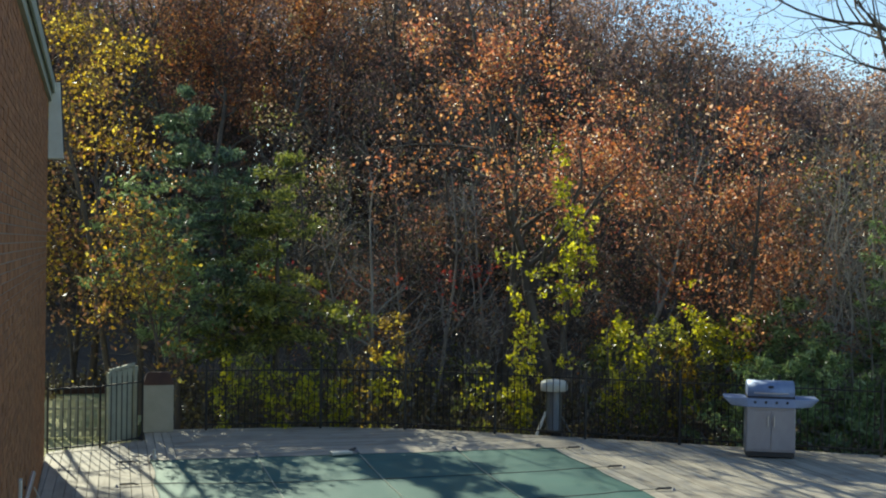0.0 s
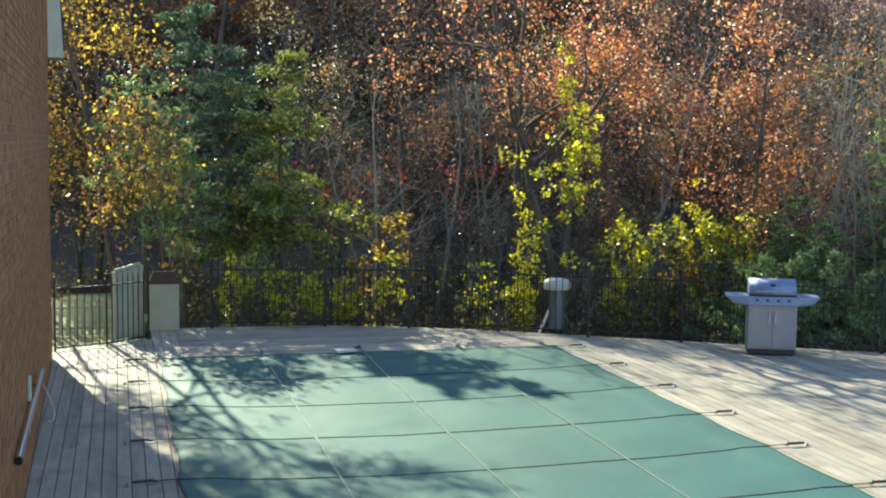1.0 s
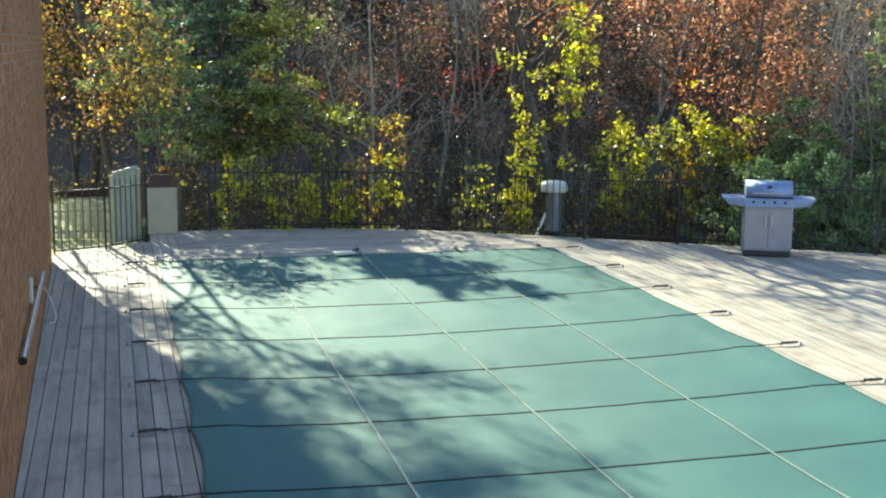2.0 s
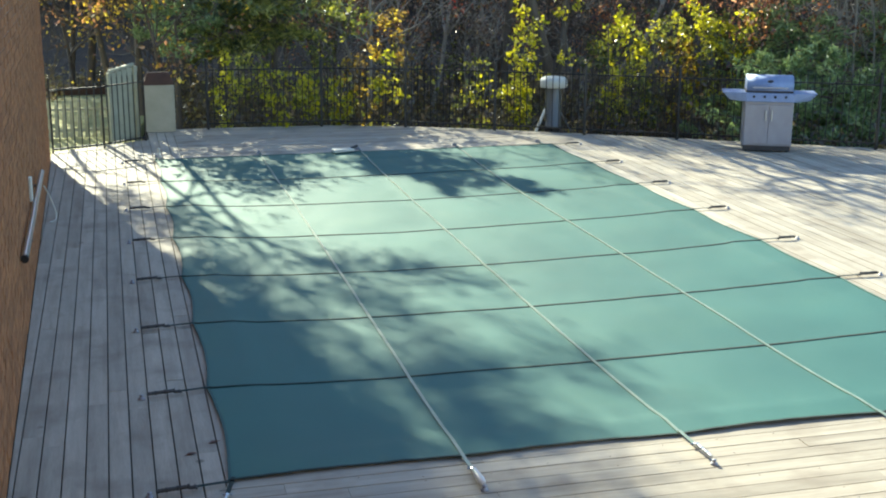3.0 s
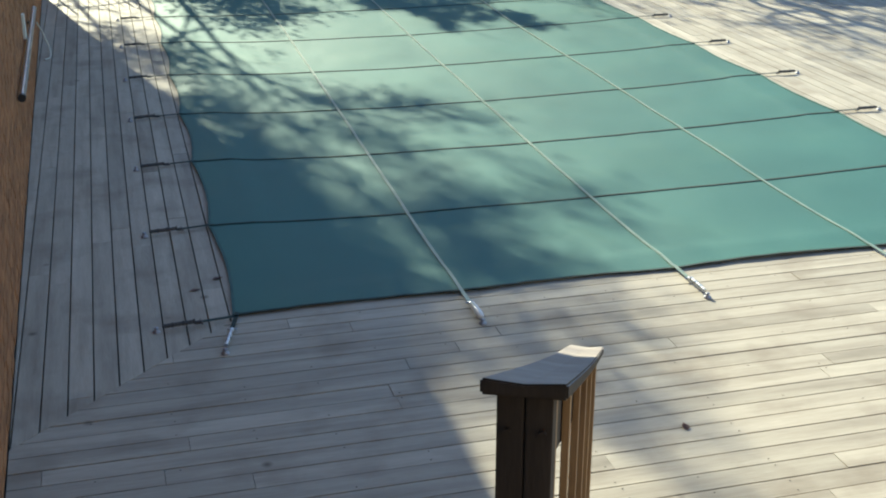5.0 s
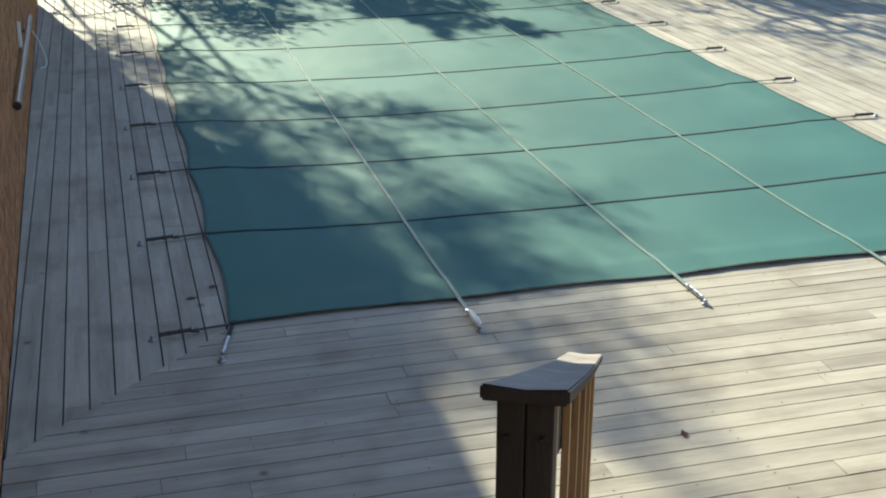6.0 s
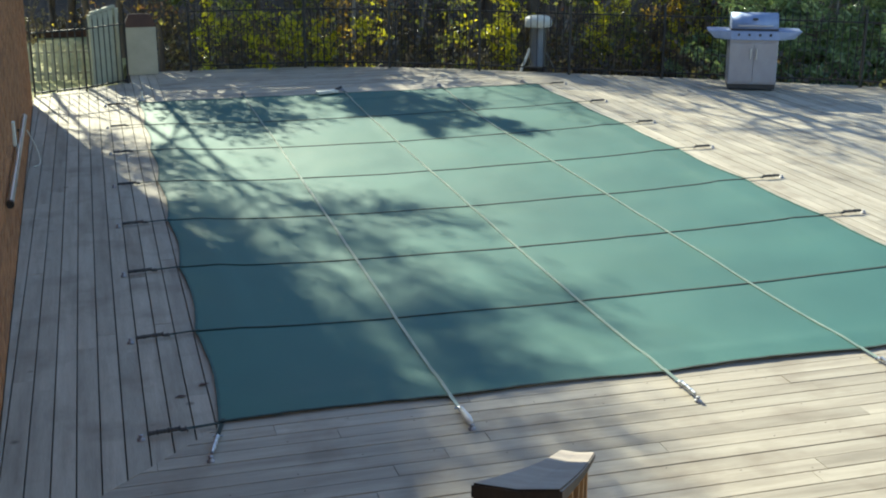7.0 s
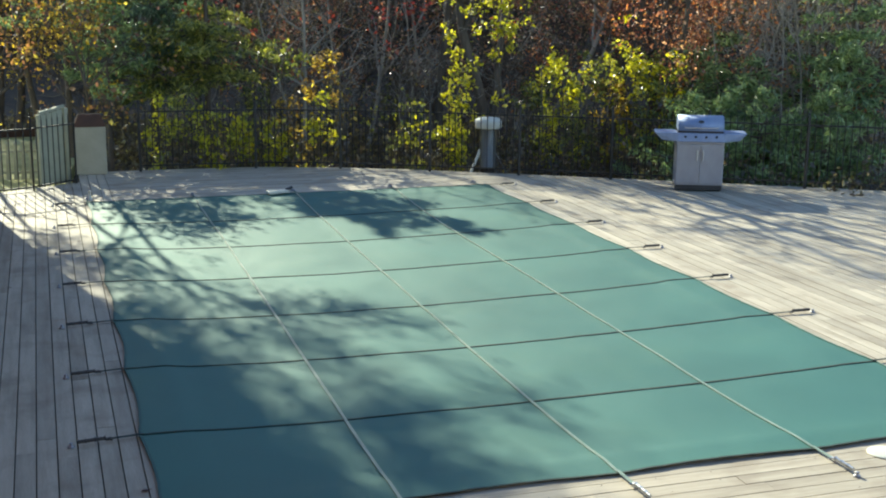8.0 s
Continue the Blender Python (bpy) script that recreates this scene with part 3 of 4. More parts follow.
# ---- white garden gate and low picket fence beyond ----
gate = thing("garden_gate", "white wooden garden gate with a raked top", "gate", (-0.02, 21.2, -0.17), 30)
for k in range(4):
    h = 1.2 + 0.02 * k
    part("picket", boxed(0.012 + 0.098 * k, 0.105 + 0.098 * k, -0.012, 0.012, 0.03, h, bevel=0.003), M["gate_white"], gate)
for z in (0.3, 0.98):
    part("rail", boxed(0.0, 0.42, 0.013, 0.05, z, z + 0.08, bevel=0.003), M["gate_white"], gate)
bm = boxed(-0.02, 0.44, -0.03, 0.04, 1.2, 1.25, bevel=0.004)
for v in bm.verts:
    v.co.z += 0.2 * v.co.x
part("top_rail", bm, M["gate_white"], gate)
for x in (-0.06, 0.42):
    part("post", boxed(x, x + 0.07, -0.04, 0.04, 0, 1.2 + 0.2 * max(0, x), bevel=0.005), M["gate_white"], gate)
edging = thing("timber_edging", "low dark red-brown timber edging behind the lawn", "edging", (-5.2, 28.25, -0.17), 0)
for k in range(3):
    part("sleeper", boxed(2.06 * k, 2.06 * k + 2.04, -0.06, 0.06, -0.05, 0.17, bevel=0.012), M["lid_brown"], edging)
low = thing("picket_fence", "low cream picket fence on the lawn", "fence", (-4.0, 22.0, -0.17), 0)
for k in range(32):
    bm = boxed(0.125 * k, 0.125 * k + 0.085, -0.01, 0.01, 0.02, 0.66)
    for v in bm.verts:
        if v.co.z > 0.5:
            v.co.x = 0.125 * k + 0.0425 + (v.co.x - 0.125 * k - 0.0425) * 0.35
    part("picket", bm, M["gate_white"], low)
for z in (0.12, 0.48):
    part("rail", boxed(-0.03, 3.97, 0.011, 0.03, z, z + 0.04), M["gate_white"], low)

# ---- vent pipe outside the fence ----
pipe = thing("vent_pipe", "stainless vent pipe with a pale domed cap", "pipe", (7.36, 20.02, -0.45))
part("pipe", lathe([(0.138, 0), (0.138, 0.5), (0.145, 0.505), (0.145, 0.53), (0.138, 0.535), (0.138, 1.22), (0.13, 1.26), (0.13, 1.27)]), M["flue"], pipe)
part("cap", lathe([(0.14, 1.19), (0.225, 1.19), (0.236, 1.21), (0.236, 1.29), (0.225, 1.335), (0.18, 1.365), (0.09, 1.378), (0.0, 1.38)]), M["white"], pipe, "pale domed rain cap")
part("brace", rodded((-0.14, 0, 0.82), (-0.36, -0.1, 0.4), 0.024, sides=8), M["white"], pipe, "pale diagonal brace")
part("brace", rodded((0.13, -0.05, 0.75), (0.3, -0.12, 0.42), 0.012, sides=8), M["flue"], pipe)

# ---- gas grill ----
grill = thing("gas_grill", "stainless steel gas grill cart with closed lid and side shelves", "grill", (9.83, 17.06, 0), -24.5)
W2, DP = 0.37, 0.5
part("cart", boxed(-W2, W2, 0.0, DP, 0.1, 0.80, bevel=0.008), M["steel_dull"], grill, "grey steel cart cabinet")
part("base", boxed(-W2 + 0.01, W2 - 0.01, 0.015, DP - 0.01, 0.02, 0.1, bevel=0.006), M["plastic_dark"], grill)
for sx in (-1, 1):
    d = part("door", boxed(min(sx * 0.004, sx * (W2 - 0.015)), max(sx * 0.004, sx * (W2 - 0.015)), -0.018, 0.0, 0.13, 0.74, bevel=0.005), M["steel_dull"], grill)
    bm = rodded((sx * 0.045, -0.05, 0.5), (sx * 0.045, -0.05, 0.66), 0.009, sides=8)
    rod(bm, (sx * 0.045, -0.05, 0.515), (sx * 0.045, -0.016, 0.515), 0.006, sides=6)
    rod(bm, (sx * 0.045, -0.05, 0.645), (sx * 0.045, -0.016, 0.645), 0.006, sides=6)
    part("handle", bm, M["steel"], d, "bright bar handle")
    for yy in (0.06, DP - 0.06):
        bm = rodded((sx * (W2 - 0.06) - 0.014, yy, 0.03), (sx * (W2 - 0.06) + 0.014, yy, 0.03), 0.03, sides=14)
        part("caster", bm, M["black"], grill)
    bm = boxed(-0.35, 0.0, -0.05, DP - 0.05, 0.79, 0.93, bevel=0.01)
    for v in bm.verts:
        if v.co.x < -0.2 and v.co.z < 0.86:
            v.co.x += 0.1
            v.co.z += 0.02
        if v.co.x < -0.2 and v.co.y < 0.05:
            v.co.y += 0.05
    bm.transform(Matrix.Translation((-W2 + 0.01, 0, 0)))
    if sx > 0:
        bm.transform(Matrix.Diagonal((-1, 1, 1, 1)))
        bmesh.ops.reverse_faces(bm, faces=bm.faces[:])
    part("side_shelf", bm, M["satin"], grill)
bm = boxed(-W2 + 0.005, W2 - 0.005, -0.062, 0.12, 0.79, 0.925, bevel=0.01)
for v in bm.verts:
    if v.co.y < 0 and v.co.z > 0.86:
        v.co.y += 0.02
panel = part("control_panel", bm, M["satin"], grill)
for kx in (-0.24, -0.08, 0.08, 0.24):
    bm = lathe([(0.02, 0), (0.02, 0.01), (0.016, 0.014), (0.015, 0.03), (0.0, 0.032)], 14)
    bm.transform(Matrix.Translation((kx, -0.052, 0.87)) @ Matrix.Rotation(radians(70), 4, "X"))
    part("knob", bm, M["plastic_dark"], panel)
part("firebox", boxed(-W2 + 0.012, W2 - 0.012, 0.03, DP, 0.88, 0.97, bevel=0.006), M["plastic_dark"], grill)
bm = bmesh.new()
prof = [(0.02, 0.955), (0.005, 1.0), (0.015, 1.06), (0.06, 1.13), (0.13, 1.17), (0.25, 1.185), (0.38, 1.17), (0.46, 1.1), (0.48, 0.955)]
rows = [[bm.verts.new((x, py, pz)) for py, pz in prof] for x in (-W2 + 0.015, W2 - 0.015)]
for k in range(len(prof) - 1):
    f = bm.faces.new((rows[0][k], rows[1][k], rows[1][k + 1], rows[0][k + 1]))
    f.smooth = True
bm.faces.new(rows[0])
bm.faces.new(rows[1][::-1])
bmesh.ops.recalc_face_normals(bm, faces=bm.faces[:])
hood = part("hood", bm, M["satin"], grill)
bm = rodded((-0.26, -0.045, 1.01), (0.26, -0.045, 1.01), 0.011, sides=10)
for hx in (-0.24, 0.24):
    rod(bm, (hx, -0.045, 1.01), (hx, 0.01, 1.01), 0.008, sides=8)
part("hood_handle", bm, M["steel"], hood)
bm = lathe([(0.045, 0), (0.045, 0.012), (0.038, 0.016), (0.0, 0.016)], 18)
bm.transform(Matrix.Translation((0, 0.026, 1.10)) @ Matrix.Rotation(radians(62), 4, "X") @ Matrix.Diagonal((1.0, 0.45, 1, 1)))
part("gauge", bm, M["plastic_dark"], hood, "dark oval gauge plate")

# ---- stair rail in the foreground ----
RAIL_A, RAIL_B = Vector((0.566, 1.58, 2.342)), Vector((1.73, 4.13, 1.03))
rail = thing("stair_rail", "brown wooden stair rail with grey weathered cap board", "rail")
flat = Vector((RAIL_B.x - RAIL_A.x, RAIL_B.y - RAIL_A.y, 0))
heading = -math.degrees(math.atan2(flat.x, flat.y))
drop = (RAIL_B.z - RAIL_A.z) / flat.length
R = Matrix.Translation((RAIL_A.x, RAIL_A.y, 0)) @ Matrix.Rotation(radians(heading), 4, "Z")


def rail_top(s):
    return RAIL_A.z + drop * s


bm = bmesh.new()
rows = []
for k in range(25):
    s = flat.length * k / 24
    z = rail_top(s) - 0.012 * math.sin(math.pi * k / 24)      # the board sags a little
    rows.append([bm.verts.new((x, s, z + dz + (0.006 * abs(x) / 0.07 if dz == 0 else 0))) for x, dz in ((-0.07, -0.024), (0.07, -0.024), (0.07, 0), (0, 0), (-0.07, 0))])
for a, b in zip(rows, rows[1:]):
    for k in range(5):
        bm.faces.new((a[k], a[(k + 1) % 5], b[(k + 1) % 5], b[k]))
bm.faces.new(rows[0][::-1])
bm.faces.new(rows[-1])
bmesh.ops.recalc_face_normals(bm, faces=bm.faces[:])
bmesh.ops.bevel(bm, geom=[e for e in bm.edges if e.is_boundary or e.calc_face_angle(0) > 1.0], offset=0.004, segments=2, affect="EDGES")
bm.transform(R)
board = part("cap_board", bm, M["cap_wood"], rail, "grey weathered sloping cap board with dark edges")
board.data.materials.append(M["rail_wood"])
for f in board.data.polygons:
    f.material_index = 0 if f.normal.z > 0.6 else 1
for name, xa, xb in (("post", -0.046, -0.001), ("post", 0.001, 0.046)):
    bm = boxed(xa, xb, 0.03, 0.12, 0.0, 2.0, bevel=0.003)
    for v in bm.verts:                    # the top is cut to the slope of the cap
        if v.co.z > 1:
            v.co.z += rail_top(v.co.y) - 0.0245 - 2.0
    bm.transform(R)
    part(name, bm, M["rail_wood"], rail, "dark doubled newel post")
for bx in (-0.028, 0.03):
    bm = rodded((bx, 0.03, 2.24), (bx, 0.021, 2.24), 0.006, sides=10)
    bm.transform(R)
    part("bolt", bm, M["nail"], rail)
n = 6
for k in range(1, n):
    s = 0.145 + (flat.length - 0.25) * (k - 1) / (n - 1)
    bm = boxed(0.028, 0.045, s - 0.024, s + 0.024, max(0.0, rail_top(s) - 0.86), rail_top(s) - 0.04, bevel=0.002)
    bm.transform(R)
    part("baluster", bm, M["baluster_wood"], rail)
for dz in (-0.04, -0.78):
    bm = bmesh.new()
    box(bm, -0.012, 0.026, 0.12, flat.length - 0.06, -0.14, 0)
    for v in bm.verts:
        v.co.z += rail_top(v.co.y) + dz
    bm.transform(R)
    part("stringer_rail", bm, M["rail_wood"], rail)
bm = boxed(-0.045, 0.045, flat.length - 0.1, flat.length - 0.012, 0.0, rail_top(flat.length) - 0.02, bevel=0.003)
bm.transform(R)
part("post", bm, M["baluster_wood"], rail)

# ---- small things on the deck and the wall ----
pole = thing("metal_pole", "grey metal pole hung along the brick wall", "pole")
part("tube", rodded((-0.80, 14.0, 0.71), (-0.752, 10.1, 0.712), 0.028, sides=12), M["steel"], pole)
part("end_cap", rodded((-0.752, 10.11, 0.712), (-0.751, 10.06, 0.712), 0.032, sides=12), M["black"], pole, "black end cap")
for y in (10.9, 13.4):
    part("bracket", boxed(wall_x(y) - 0.01, wall_x(y) + 0.07, y - 0.02, y + 0.02, 0.66, 0.685), M["plastic_dark"], pole)
hook = thing("wall_hook", "white plastic hook on the brick wall", "hook", (wall_x(12.35), 12.35, 0.72))
part("plate", boxed(-0.005, 0.03, -0.05, 0.05, 0, 0.24, bevel=0.01), M["white"], hook)
tube = bpy.data.curves.new("hose", "CURVE")
tube.dimensions, tube.bevel_depth, tube.bevel_resolution = "3D", 0.008, 3
sp = tube.splines.new("BEZIER")
pts = [(-0.83, 14.7, 0.42), (-0.76, 14.85, 0.2), (-0.72, 14.8, 0.03), (-0.78, 14.55, 0.012)]
sp.bezier_points.add(len(pts) - 1)
for bp, p in zip(sp.bezier_points, pts):
    bp.co, bp.handle_left_type, bp.handle_right_type = p, "AUTO", "AUTO"
tube.materials.append(M["white"])
tagged(new("hose", tube), "thin pale hose hanging by the wall", "hose")

lid = thing("skimmer_lid", "round white skimmer lid set on the deck", "lid", (5.52, 6.82, 0.0))
part("disc", lathe([(0.125, 0), (0.125, 0.008), (0.118, 0.012), (0.06, 0.014), (0.0, 0.014)], 32), M["white"], lid)
scrap = thing("scrap", "crumpled pale scrap with a dark end on the cover's far hem", "scrap", (3.42, 18.46, 0.03), 14)
bm = boxed(-0.22, 0.12, -0.06, 0.06, 0.0, 0.05, bevel=0.012)
for v in bm.verts:
    v.co.z += 0.02 * noise.noise(v.co * 9) + 0.05 * max(0, v.co.x)
part("wrap", bm, M["white"], scrap)
part("end", rodded((0.1, 0, 0.04), (0.2, 0.02, 0.075), 0.03, 0.02, sides=10), M["plastic_dark"], scrap, "dark end")
nub = thing("deck_fitting", "small white deck fitting beside the cover", "fitting", (0.62, 18.75, 0))
part("stem", lathe([(0.04, 0), (0.04, 0.02), (0.02, 0.03), (0.02, 0.12), (0.03, 0.13), (0.0, 0.15)], 14), M["white"], nub)
for x, y in ((0.36, 7.5), (0.52, 7.66), (2.69, 5.05)):
    k = thing("dead_leaf", "curled brown dead leaf lying on the boards", "leaf", (x, y, 0.004), 30 * x, group="dead leaves on the deck")
    bm = bmesh.new()
    vs = [bm.verts.new(p) for p in ((-0.042, 0, 0), (-0.01, -0.022, 0.004), (0.042, 0, 0.001), (-0.01, 0.022, 0.004))]
    bm.faces.new((vs[0], vs[1], vs[2]))
    bm.faces.new((vs[0], vs[2], vs[3]))
    bmesh.ops.solidify(bm, geom=bm.faces[:], thickness=0.002)
    part("blade", bm, M["dead_leaf"], k)


# ---- woods ----
def tubes(segs, sides=5):
    """Tapered tubes for rows of (p0, p1, r0, r1)."""
    s = np.array([(*a, *b, r, q) for a, b, r, q in segs], float)
    p0, p1, r0, r1 = s[:, :3], s[:, 3:6], s[:, 6], s[:, 7]
    d = p1 - p0
    d /= np.linalg.norm(d, axis=1, keepdims=True) + 1e-9
    ref = np.where(np.abs(d[:, 2:3]) > 0.9, np.array([[1.0, 0, 0]]), np.array([[0, 0, 1.0]]))
    u = np.cross(d, ref)
    u /= np.linalg.norm(u, axis=1, keepdims=True) + 1e-9
    w = np.cross(d, u)
    ang = 2 * np.pi * np.arange(sides) / sides
    ringv = np.cos(ang)[None, :, None] * u[:, None] + np.sin(ang)[None, :, None] * w[:, None]
    lo = p0[:, None] + ringv * r0[:, None, None]
    hi = p1[:, None] + ringv * r1[:, None, None]
    verts = np.concatenate([lo, hi], 1).reshape(-1, 3)
    k = np.arange(sides)
    face = np.stack([k, (k + 1) % sides, (k + 1) % sides + sides, k + sides], 1)
    faces = (np.arange(len(s))[:, None, None] * 2 * sides + face[None]).reshape(-1, 4)
    return verts, faces


def leaves(points, rng, size, spread, per, slim=0.62, droop=0.25):
    """Folded kite leaves strewn round points."""
    pts = np.repeat(np.asarray(points, float), per, axis=0)
    c = pts + rng.normal(0, 1, pts.shape) * spread
    n = len(c)
    d = rng.normal(0, 1, (n, 3))
    d[:, 2] -= droop
    d /= np.linalg.norm(d, axis=1, keepdims=True)
    u = np.cross(d, rng.normal(0, 1, (n, 3)))
    u /= np.linalg.norm(u, axis=1, keepdims=True) + 1e-9
    w = np.cross(d, u)
    s = size * rng.uniform(0.4, 1.25, (n, 1))
    base, tip = c - d * s * 0.5, c + d * s * 0.5
    mid = c - d * s * 0.08 + w * s * 0.1
    left, right = mid + u * s * 0.5 * slim, mid - u * s * 0.5 * slim
    verts = np.stack([base, left, tip, right], 1).reshape(-1, 3)
    i = 4 * np.arange(n)[:, None]
    faces = np.concatenate([i + np.array([[0, 1, 2]]), i + np.array([[0, 2, 3]])], 0)
    return verts, faces


def clumped(points, rng, share, wave=(0.7, 2.4)):
    """Keeps the given share of the points, in clumps with gaps between."""
    p = np.asarray(points, float)
    field = np.zeros(len(p))
    for _ in range(9):
        d = rng.normal(0, 1, 3)
        d *= 2 * math.pi / (np.linalg.norm(d) * rng.uniform(*wave))
        field += np.cos(p @ d + rng.uniform(0, 6.28))
    field += rng.normal(0, 0.8, len(p))
    return p[field >= np.quantile(field, 1 - share)]


def limb(segs, tips, rng, p, d, length, r, level, wander=0.16, up=0.06, kids=(7, 5, 4), reach=1.0, clear=0.25):
    """Grows one limb and its side limbs, gathering tube segments and twig points."""
    n = max(3, int(length / (0.55 if level == 0 else 0.32)))
    step = length / n
    spots = []
    for k in range(n):
        d = d + rng.normal(0, wander, 3) * (0.4 if level == 0 else 1.0)
        d[2] += up
        d /= np.linalg.norm(d)
        q = p + d * step
        ra, rb = r * (1 - 0.8 * k / n), r * (1 - 0.8 * (k + 1) / n)
        segs.append((p, q, max(ra, 0.004), max(rb, 0.003)))
        if level >= 1 and k >= n // 3:
            tips.append(q)
        spots.append((q, d.copy(), rb, (k + 1) / n))
        p = q
    if level >= len(kids):
        return
    for _ in range(kids[level]):
        q, dd, rb, s = spots[int(rng.integers(max(1, int(n * clear)) if level == 0 else 1, n))]
        side_way = rng.normal(0, 1, 3)
        side_way -= dd * (side_way @ dd)
        side_way /= np.linalg.norm(side_way) + 1e-9
        nd = dd * 0.62 + side_way * 0.8
        nd /= np.linalg.norm(nd)
        limb(segs, tips, rng, q, nd, length * rng.uniform(0.32, 0.55) * (1.15 - 0.5 * s) * (reach if level == 0 else 1.0), max(rb * 0.7, 0.006), level + 1, wander, up * 0.7, kids)


def spot(az, dist):
    """A place in the woods by bearing from the pool's long axis (degrees) and distance."""
    x, y = dist * math.sin(radians(az)), dist * math.cos(radians(az))
    return x, y, ground_z(x, y)


def tree(name, label, az, dist, height, radius, leaf, seed, per=5, size=0.11, spread=0.22, bark="bark", lean=(0, 0), kids=(9, 6, 4), stems=1, second=None, keep=0.42, lift=0.0, ceil=99.0, reach=0.75, clear=0.25):
    """A broadleaf tree: trunk and limbs in one mesh, crown of single leaves in another (or none, when bare)."""
    rng = np.random.default_rng(seed)
    x, y, z = spot(az, dist)
    ob = thing(name, label, "tree" if height > 3.5 else "shrub", (x, y, z - 0.05))
    tips = []
    for k in range(stems):
        segs = []
        d = np.array([lean[0], lean[1], 1.0]) + (rng.normal(0, 0.22, 3) if stems > 1 else 0)
        off = rng.normal(0, 0.12, 3) * (stems > 1)
        limb(segs, tips, rng, np.array([off[0], off[1], 0.0]), d / np.linalg.norm(d), height * (1 if k == 0 else rng.uniform(0.7, 1)), radius * (1 if k == 0 else 0.7), 0, kids=kids, reach=reach, clear=clear)
        mesh_from("trunk" if stems == 1 else "stem", *tubes(segs), M[bark], ob, smooth=True)
    tips = np.array([t for t in tips if lift < t[2] < ceil])
    if leaf and len(tips):
        if keep < 1:
            tips = clumped(tips, rng, keep)
        if second:
            pick = rng.random(len(tips)) < second[1]
            mesh_from("crown", *leaves(tips[pick], rng, size, spread, per), M[second[0]], ob)
            tips = tips[~pick]
        mesh_from("crown", *leaves(tips, rng, size, spread, per), M[leaf], ob)
    return ob


def conifer(name, label, az, dist, height, width, leaf, seed, low=0.08, per=7, size=0.16, open_=0.0, tier=0.035):
    """Whorls of drooping boughs with needle sprays."""
    rng = np.random.default_rng(seed)
    x, y, z = spot(az, dist)
    ob = thing(name, label, "tree", (x, y, z - 0.05))
    segs = [(np.array([0, 0, height * k / 10.0]), np.array([0, 0, height * (k + 1) / 10.0]), 0.13 * height / 8 * (1.02 - k / 10), 0.13 * height / 8 * (0.92 - k / 10 + 0.03)) for k in range(10)]
    pts = []
    zz = height * low
    while zz < height * 0.985:
        s = 1 - (zz / height)
        for k in range(int(rng.integers(4, 7))):
            if rng.random() < open_:
                continue
            a = rng.uniform(0, 2 * math.pi)
            reach = width * (0.15 + s ** 0.8) * rng.uniform(0.55, 1.1)
            p = np.array([0, 0, zz + rng.uniform(-0.1, 0.1)])
            d = np.array([math.cos(a), math.sin(a), 0.12])
            n = max(3, int(reach / 0.16))
            for i in range(n):
                d = d + rng.normal(0, 0.06, 3) + np.array([0, 0, -0.03 if i < n * 0.6 else 0.05])
                d /= np.linalg.norm(d)
                q = p + d * reach / n
                segs.append((p, q, 0.018 * (1 - i / n) + 0.004, 0.018 * (1 - (i + 1) / n) + 0.003))
                w = 0.3 * reach * (1 - 0.75 * i / n) * (i > 0)
                side_way = np.array([-d[1], d[0], 0])
                for t in rng.uniform(-1, 1, 3):
                    pts.append(q + side_way * w * t + np.array([0, 0, -0.06 * abs(t)]) - d * 0.2 * abs(t) * w)
                p = q
        zz += height * tier * rng.uniform(0.7, 1.3)
    mesh_from("trunk", *tubes(segs), M["bark"], ob, smooth=True)
    mesh_from("crown", *leaves(pts, rng, size, 0.05, per, slim=0.26, droop=0.1), M[leaf], ob)
    return ob


def shrub(label, az, dist, height, leaf, seed, per=6, size=0.075, stems=6, keep=0.42, spread=0.16, second=None, bark="bark"):
    return tree("shrub", label, az, dist, height, 0.022, leaf, seed, per=per, size=size, spread=spread, kids=(6, 4), stems=stems, keep=keep, second=second, bark=bark)


def vine(label, az, dist, spots, leaf, seed, size=0.1):
    """Leafy creeper: clusters along a climbing stem, rows of (dx, dy, z, width, count)."""
    rng = np.random.default_rng(seed)
    x, y, z = spot(az, dist)
    ob = thing("creeper", label, "vine", (x, y, z))
    pts, line = [], [np.zeros(3)]
    for dx, dy, zz, w, n in spots:
        q = np.array([dx, dy, zz])
        seeds = q + rng.normal(0, 1, (max(3, n // 22), 3)) * w * np.array([1, 1, 1.3])
        pts.append(seeds[rng.integers(0, len(seeds), n)] + rng.normal(0, 0.055, (n, 3)))
        line.append(q)
    line = np.array(line)
    ring = 0.011 * np.array([(math.cos(a), math.sin(a), 0.0) for a in np.arange(5) * 2 * math.pi / 5])
    k = np.arange(5)
    ladder = np.stack([k, (k + 1) % 5, (k + 1) % 5 + 5, k + 5], 1)
    mesh_from("stem", (line[:, None] + ring[None]).reshape(-1, 3), np.concatenate([ladder + 5 * i for i in range(len(line) - 1)]), M["bark"], ob, smooth=True)
    mesh_from("foliage", *leaves(np.concatenate(pts), rng, size, 0.04, 1), M[leaf], ob)
    return ob


